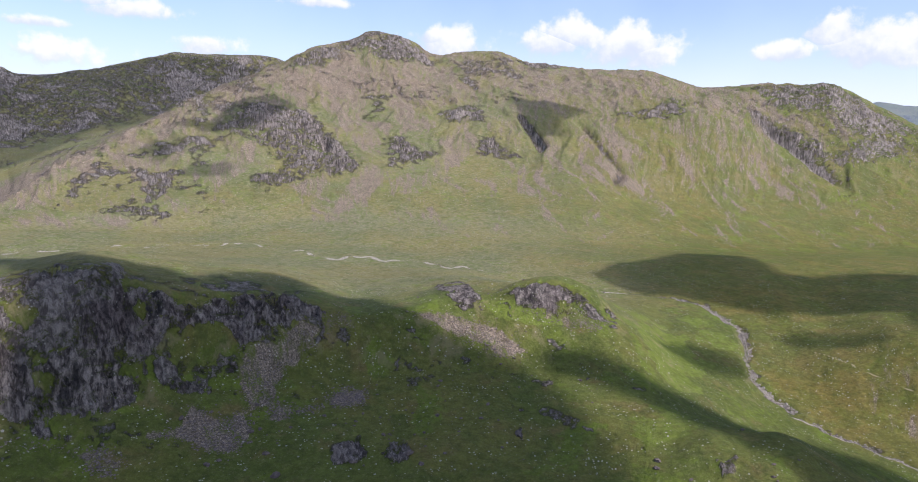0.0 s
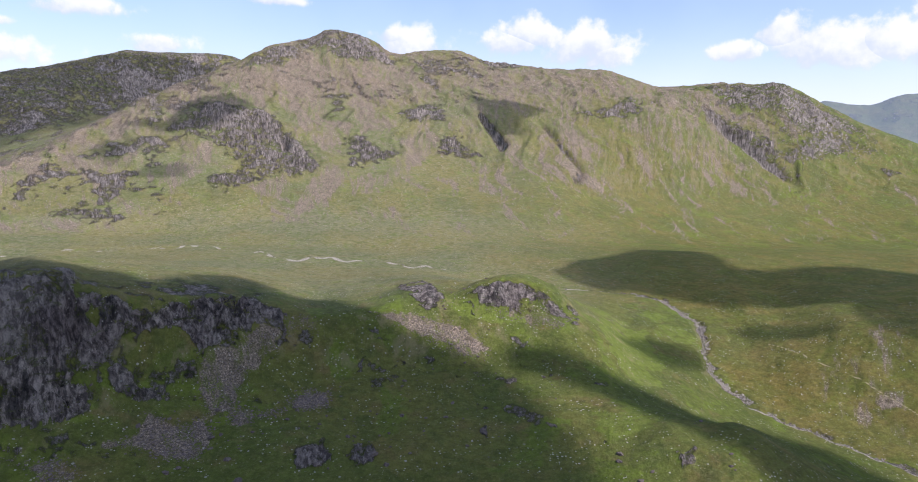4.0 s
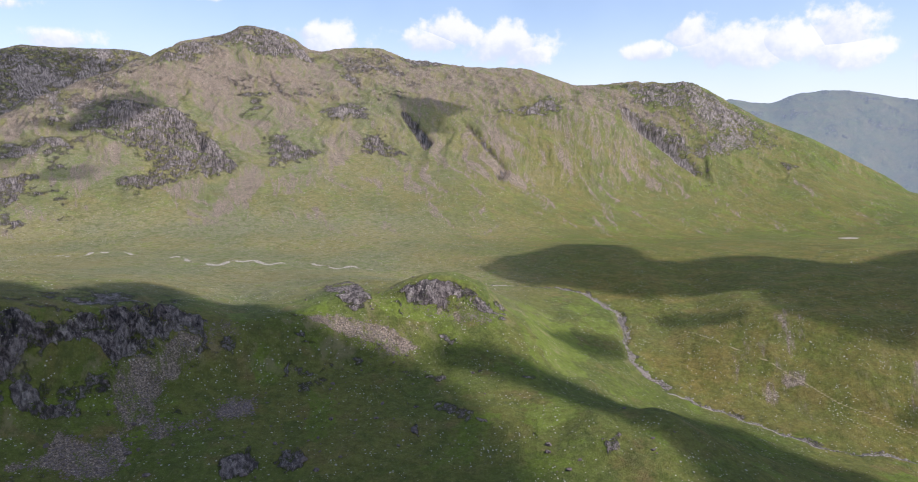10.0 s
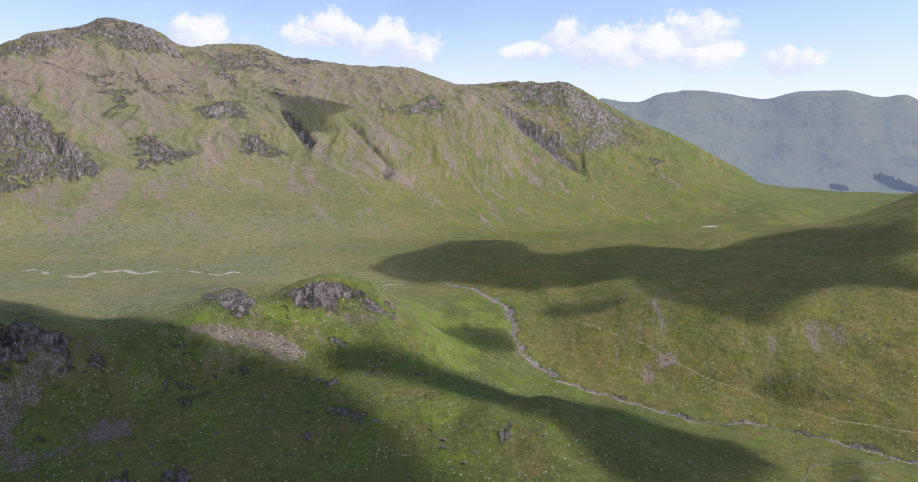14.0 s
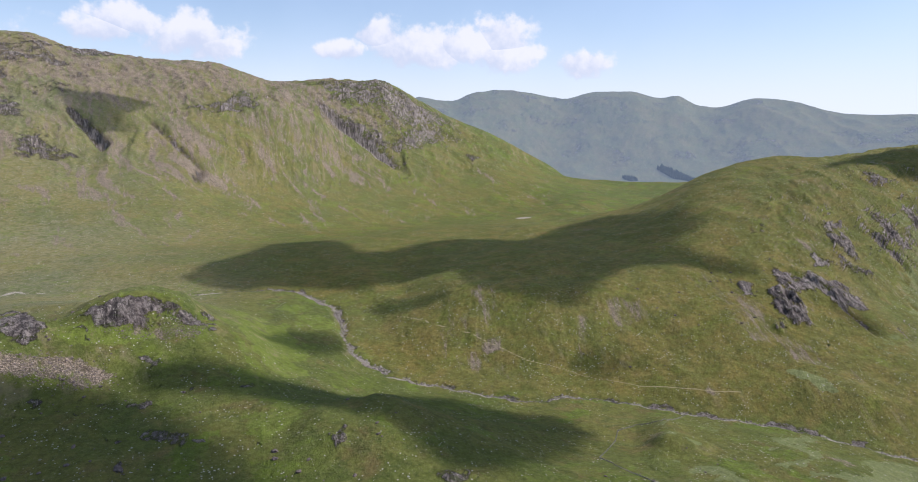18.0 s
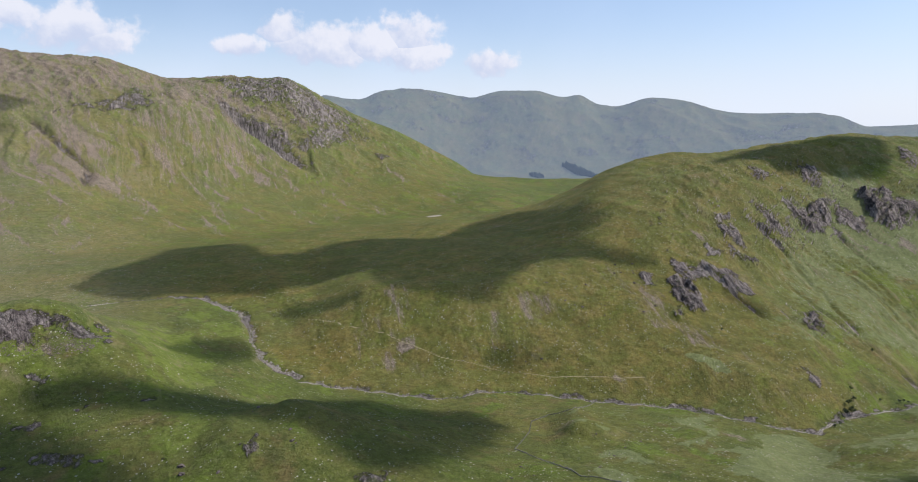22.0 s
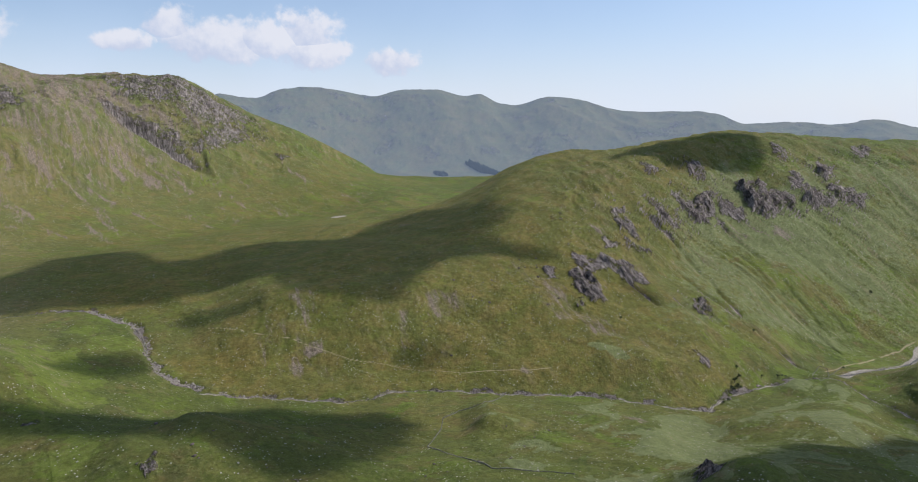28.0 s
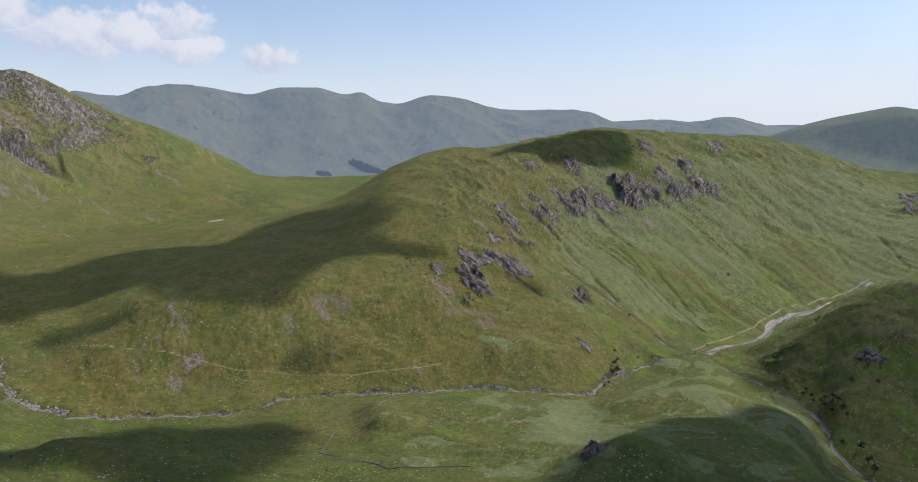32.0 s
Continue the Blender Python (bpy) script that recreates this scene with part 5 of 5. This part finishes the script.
# stones in the beck and the river
places, dark = [], []
for c in range(n_fine):
    x, y, b = beck_x[c], beck_y[c], BEARINGS[c]
    if not -30 < b < 98:
        continue
    ravine = 21.5 < b < 28.5
    here = 0.5 + 1.6 * noise.fractal((x * 0.03, y * 0.03, 4.0), 1.0, 2.0, 4)
    for k in range(22 if ravine else 12 if b > 88 else 5 if b > 18 else 1):
        if rng.random() < here or ravine:
            s = rng.choice((0.3, 0.4, 0.5, 0.7, 1.0, 1.4)) * (1.2 if ravine else 0.85)
            wide = (1.6 + 2.4 * abs(noise.noise((x * 0.06, y * 0.06, 8.0)))) if ravine else 1.3
            (places if rng.random() < (0.8 if ravine else 0.6) else dark).append((x + rng.gauss(0, wide), y + rng.gauss(0, wide), s))
for (x0, y0), (x1, y1) in zip(RIVER, RIVER[1:]):
    for k in range(120):
        t = rng.random()
        places.append((x0 + (x1 - x0) * t + rng.gauss(0, 5), y0 + (y1 - y0) * t + rng.gauss(0, 5), rng.choice((0.5, 0.7, 1.0))))
stone_spread("beck_stones", places, PALE_STONE, "pale water-worn stones along the beck", "stones")
stone_spread("bank_stones", dark, STONE, "dark grey stones on the beck's banks", "stones")


def ribbon(name, course, width, lift, label):
    """Running water laid along a course, with wavering banks."""
    pts = [Vector((x, y, 0)) for x, y in course]
    co, faces = [], []
    for i, p in enumerate(pts):
        t = (pts[min(i + 1, len(pts) - 1)] - pts[max(i - 1, 0)]).normalized()
        side = Vector((t.y, -t.x, 0))
        wd = width * (0.75 + 0.5 * noise.noise(p * 0.05))
        z = min(height_at(p.x, p.y), height_at(*(p + side * wd).xy), height_at(*(p - side * wd).xy)) + lift
        for s in (-1, -0.33, 0.33, 1):
            co.append((*(p + side * s * wd).xy, z + (0.05 if abs(s) < 0.5 else 0)))
        if i:
            k = 4 * i
            faces += [(k - 4 + j, k - 3 + j, k + 1 + j, k + j) for j in range(3)]
    return tagged(new(name, raw_mesh(name, co, faces, WATER)), label, "stream", "", "structure")


ribbon("beck_water", [(beck_x[c], beck_y[c]) for c in range(0, n_fine, 3) if 14 < BEARINGS[c] < 98], 0.5, 0.25, "narrow rocky beck running down the valley")
RIVER_FINE = []
for (x0, y0), (x1, y1) in zip(RIVER, RIVER[1:]):
    RIVER_FINE += [(x0 + (x1 - x0) * t / 12 - 6 * math.sin(0.02 * x0 + t / 2), y0 + (y1 - y0) * t / 12) for t in range(12)]
ribbon("river_water", RIVER_FINE, 2.2, 0.5, "shallow stony river on the valley floor")


def dry_stone_wall(course, label):
    """A tumbled wall of stone courses that follows the ground."""
    base = tagged(new("dry_stone_wall"), label, "wall")
    base.location = (*course[0], height_at(*course[0]))
    stones, caps = ([], []), ([], [])

    def block(store, x, y, z, a, lx, ly, lz):
        co, faces = store
        k, c, s = len(co), math.cos(a), math.sin(a)
        for dx, dy, dz in ((-1, -1, 0), (1, -1, 0), (1, 1, 0), (-1, 1, 0), (-0.85, -0.8, 1), (0.85, -0.8, 1), (0.85, 0.8, 1), (-0.85, 0.8, 1)):
            j = rng.uniform(0.85, 1.1)
            px, py = dx * lx * j, dy * ly * j
            co.append((x + px * c - py * s - base.location.x, y + px * s + py * c - base.location.y, z + dz * lz * j - base.location.z))
        faces.extend(tuple(k + i for i in f) for f in ((0, 1, 5, 4), (1, 2, 6, 5), (2, 3, 7, 6), (3, 0, 4, 7), (4, 5, 6, 7)))

    for (x0, y0), (x1, y1) in zip(course, course[1:]):
        length = math.hypot(x1 - x0, y1 - y0)
        a, n = math.atan2(y1 - y0, x1 - x0), max(1, int(length / 0.8))
        for i in range(n):
            t = (i + rng.uniform(0.2, 0.8)) / n
            x, y = x0 + (x1 - x0) * t + rng.gauss(0, 0.08), y0 + (y1 - y0) * t + rng.gauss(0, 0.08)
            z = height_at(x, y) - 0.15
            fallen = rng.random() < 0.12 + 0.6 * (noise.noise((x * 0.05, y * 0.05, 2.0)) > 0.15)
            block(stones, x, y, z, a, 0.46, 0.28, 0.42)
            if not fallen:
                block(stones, x + rng.gauss(0, 0.1), y, z + 0.38, a, 0.40, 0.22, 0.30)
                block(caps, x, y, z + 0.66, a + rng.gauss(0, 0.2), 0.22, 0.24, 0.22)
    for name, (co, faces), words in (("stone_courses", stones, "stacked grey field stones"), ("cap_stones", caps, "upright cap stones")):
        ob = new(name, raw_mesh(name, co, faces, WALL_STONE))
        ob.parent = base
        tagged(ob, words)
    return base


def curved(course, seed, step=12.0, sway=2.0):
    out = []
    for (x0, y0), (x1, y1) in zip(course, course[1:]):
        n = max(1, int(math.hypot(x1 - x0, y1 - y0) / step))
        for i in range(n):
            t = i / n
            p = Vector((x0 + (x1 - x0) * t, y0 + (y1 - y0) * t, seed))
            out.append((p.x + sway * noise.noise(p * 0.03), p.y + sway * noise.noise(p * 0.03 + Vector((9, 0, 0)))))
    return out + [tuple(course[-1][:2])]


dry_stone_wall(curved(WALL, 2.0), "old dry stone wall of grey field stones crossing the grass")


dry_stone_wall(curved(FOLD + FOLD[:1], 3.0, 6.0, 0.6), "small ruined sheepfold of grey stones by the river")
dry_stone_wall(curved(FOLD_WALL, 4.0, 6.0, 0.6), "short broken field wall beside the sheepfold")


def leaf_cloud(bm, centre, radius, count, size):
    """Small leaf clumps scattered through a rounded, uneven crown."""
    for k in range(count):
        d = Vector((rng.gauss(0, 1), rng.gauss(0, 1), rng.gauss(0, 1))).normalized()
        r = radius * (0.45 + 0.55 * rng.random() ** 0.5) * (0.8 + 0.5 * noise.noise(d * 2 + centre * 0.3))
        p = centre + Vector((d.x * r, d.y * r, d.z * r * 0.8))
        u = Vector((rng.gauss(0, 1), rng.gauss(0, 1), rng.gauss(0, 0.6))).normalized()
        v = u.cross(Vector((rng.gauss(0, 1), rng.gauss(0, 1), rng.gauss(0, 1)))).normalized()
        s = size * rng.uniform(0.6, 1.3)
        bm.faces.new([bm.verts.new(p + u * s), bm.verts.new(p + v * s * 0.7), bm.verts.new(p - u * s), bm.verts.new(p - v * s * 0.7)])


def tapered(bm, a, b, r0, r1, sides=6):
    a, b = Vector(a), Vector(b)
    t = (b - a).normalized()
    u = t.orthogonal().normalized()
    v = t.cross(u)
    rings = [[bm.verts.new(p + (u * math.cos(k * 6.2832 / sides) + v * math.sin(k * 6.2832 / sides)) * r) for k in range(sides)] for p, r in ((a, r0), (b, r1))]
    for k in range(sides):
        bm.faces.new([rings[0][k], rings[0][(k + 1) % sides], rings[1][(k + 1) % sides], rings[1][k]])


def tree(x, y, h, label, name="tree"):
    base = tagged(new(name), label, "tree", "trees by the water")
    base.location = (x, y, height_at(x, y) - 0.2)
    wood = bmesh.new()
    tapered(wood, (0, 0, 0), (0.1 * h * rng.uniform(-0.5, 0.5), 0, 0.5 * h), 0.035 * h, 0.02 * h, 8)
    crown = bmesh.new()
    for k in range(6):
        a, reach = k * 1.05 + rng.uniform(-0.3, 0.3), h * rng.uniform(0.16, 0.30)
        tip = Vector((math.cos(a) * reach, math.sin(a) * reach, h * rng.uniform(0.5, 0.85)))
        tapered(wood, (0, 0, h * rng.uniform(0.2, 0.45)), tip, 0.014 * h, 0.005 * h, 5)
        leaf_cloud(crown, tip, h * rng.uniform(0.15, 0.22), 90, 0.035 * h)
    leaf_cloud(crown, Vector((0, 0, 0.8 * h)), 0.2 * h, 120, 0.035 * h)
    part("trunk", wood, BARK, base, "grey-brown trunk and limbs")
    part("crown", crown, LEAVES, base, "dark green leafy crown")
    return base


for x, y, h in ((701, 167, 10), (692, 170, 8), (708, 173, 7), (660, 166, 5), (650, 168, 4), (695, -39, 7), (673, -45, 8), (652, -52, 7),
                (686, -80, 6), (734, -7, 5), (724, -21, 6), (600, -50, 7), (585, -62, 8), (566, -66, 8), (552, -69, 9), (700, -60, 6)):
    tree(x, y, h, "bushy dark green tree beside the water")
for x, y, h in ((718, -28, 6), (705, -30, 5), (690, -36, 6), (675, -39, 7), (661, -44, 6), (654, -51, 5), (669, -48, 7), (734, -23, 5), (746, -14, 4), (766, 3, 4),
                (722, 172, 6), (732, 178, 5), (756, 156, 4), (780, 136, 4), (639, -54, 5)):
    tree(x, y, h, "low dark green bush on the stony bank", "bush")
for x, y, h in ((774, 143, 5), (885, 92, 4.5), (1187, 97, 8), (694, 301, 4.5), (847, 189, 5), (780, 140, 4)):
    tree(x, y, h, "lone dark green hawthorn on the grassy slope", "hawthorn")


def plantation(label, cx, cy, across, deep, turn, count):
    """A far block of conifers, each a rough cone."""
    co, faces = [], []
    c, s = math.cos(radians(turn)), math.sin(radians(turn))
    for k in range(count):
        u, v = rng.uniform(-1, 1), rng.uniform(-1, 1)
        if abs(v) > 1 - 0.5 * abs(u):
            continue
        x, y = cx + u * across * c - v * deep * s, cy + u * across * s + v * deep * c
        z, h, r, b = height_at(x, y) - 1, rng.uniform(13, 20), rng.uniform(3.0, 4.5), len(co)
        for i in range(7):
            a = i * 6.2832 / 7
            q = r * rng.uniform(0.7, 1.2)
            co.append((x + q * math.cos(a), y + q * math.sin(a), z + rng.uniform(0, 3)))
        co.append((x, y, z + h))
        faces += [(b + i, b + (i + 1) % 7, b + 7) for i in range(7)]
    return tagged(new("plantation", raw_mesh("plantation", co, faces, NEEDLES)), label, "woodland", "", "stuff")


plantation("dark blue-green conifer plantation on the far hillside", 2868, 2060, 155, 38, 75, 900)
plantation("small dark conifer plantation at the foot of the far hill", 2680, 2215, 42, 34, 75, 260)
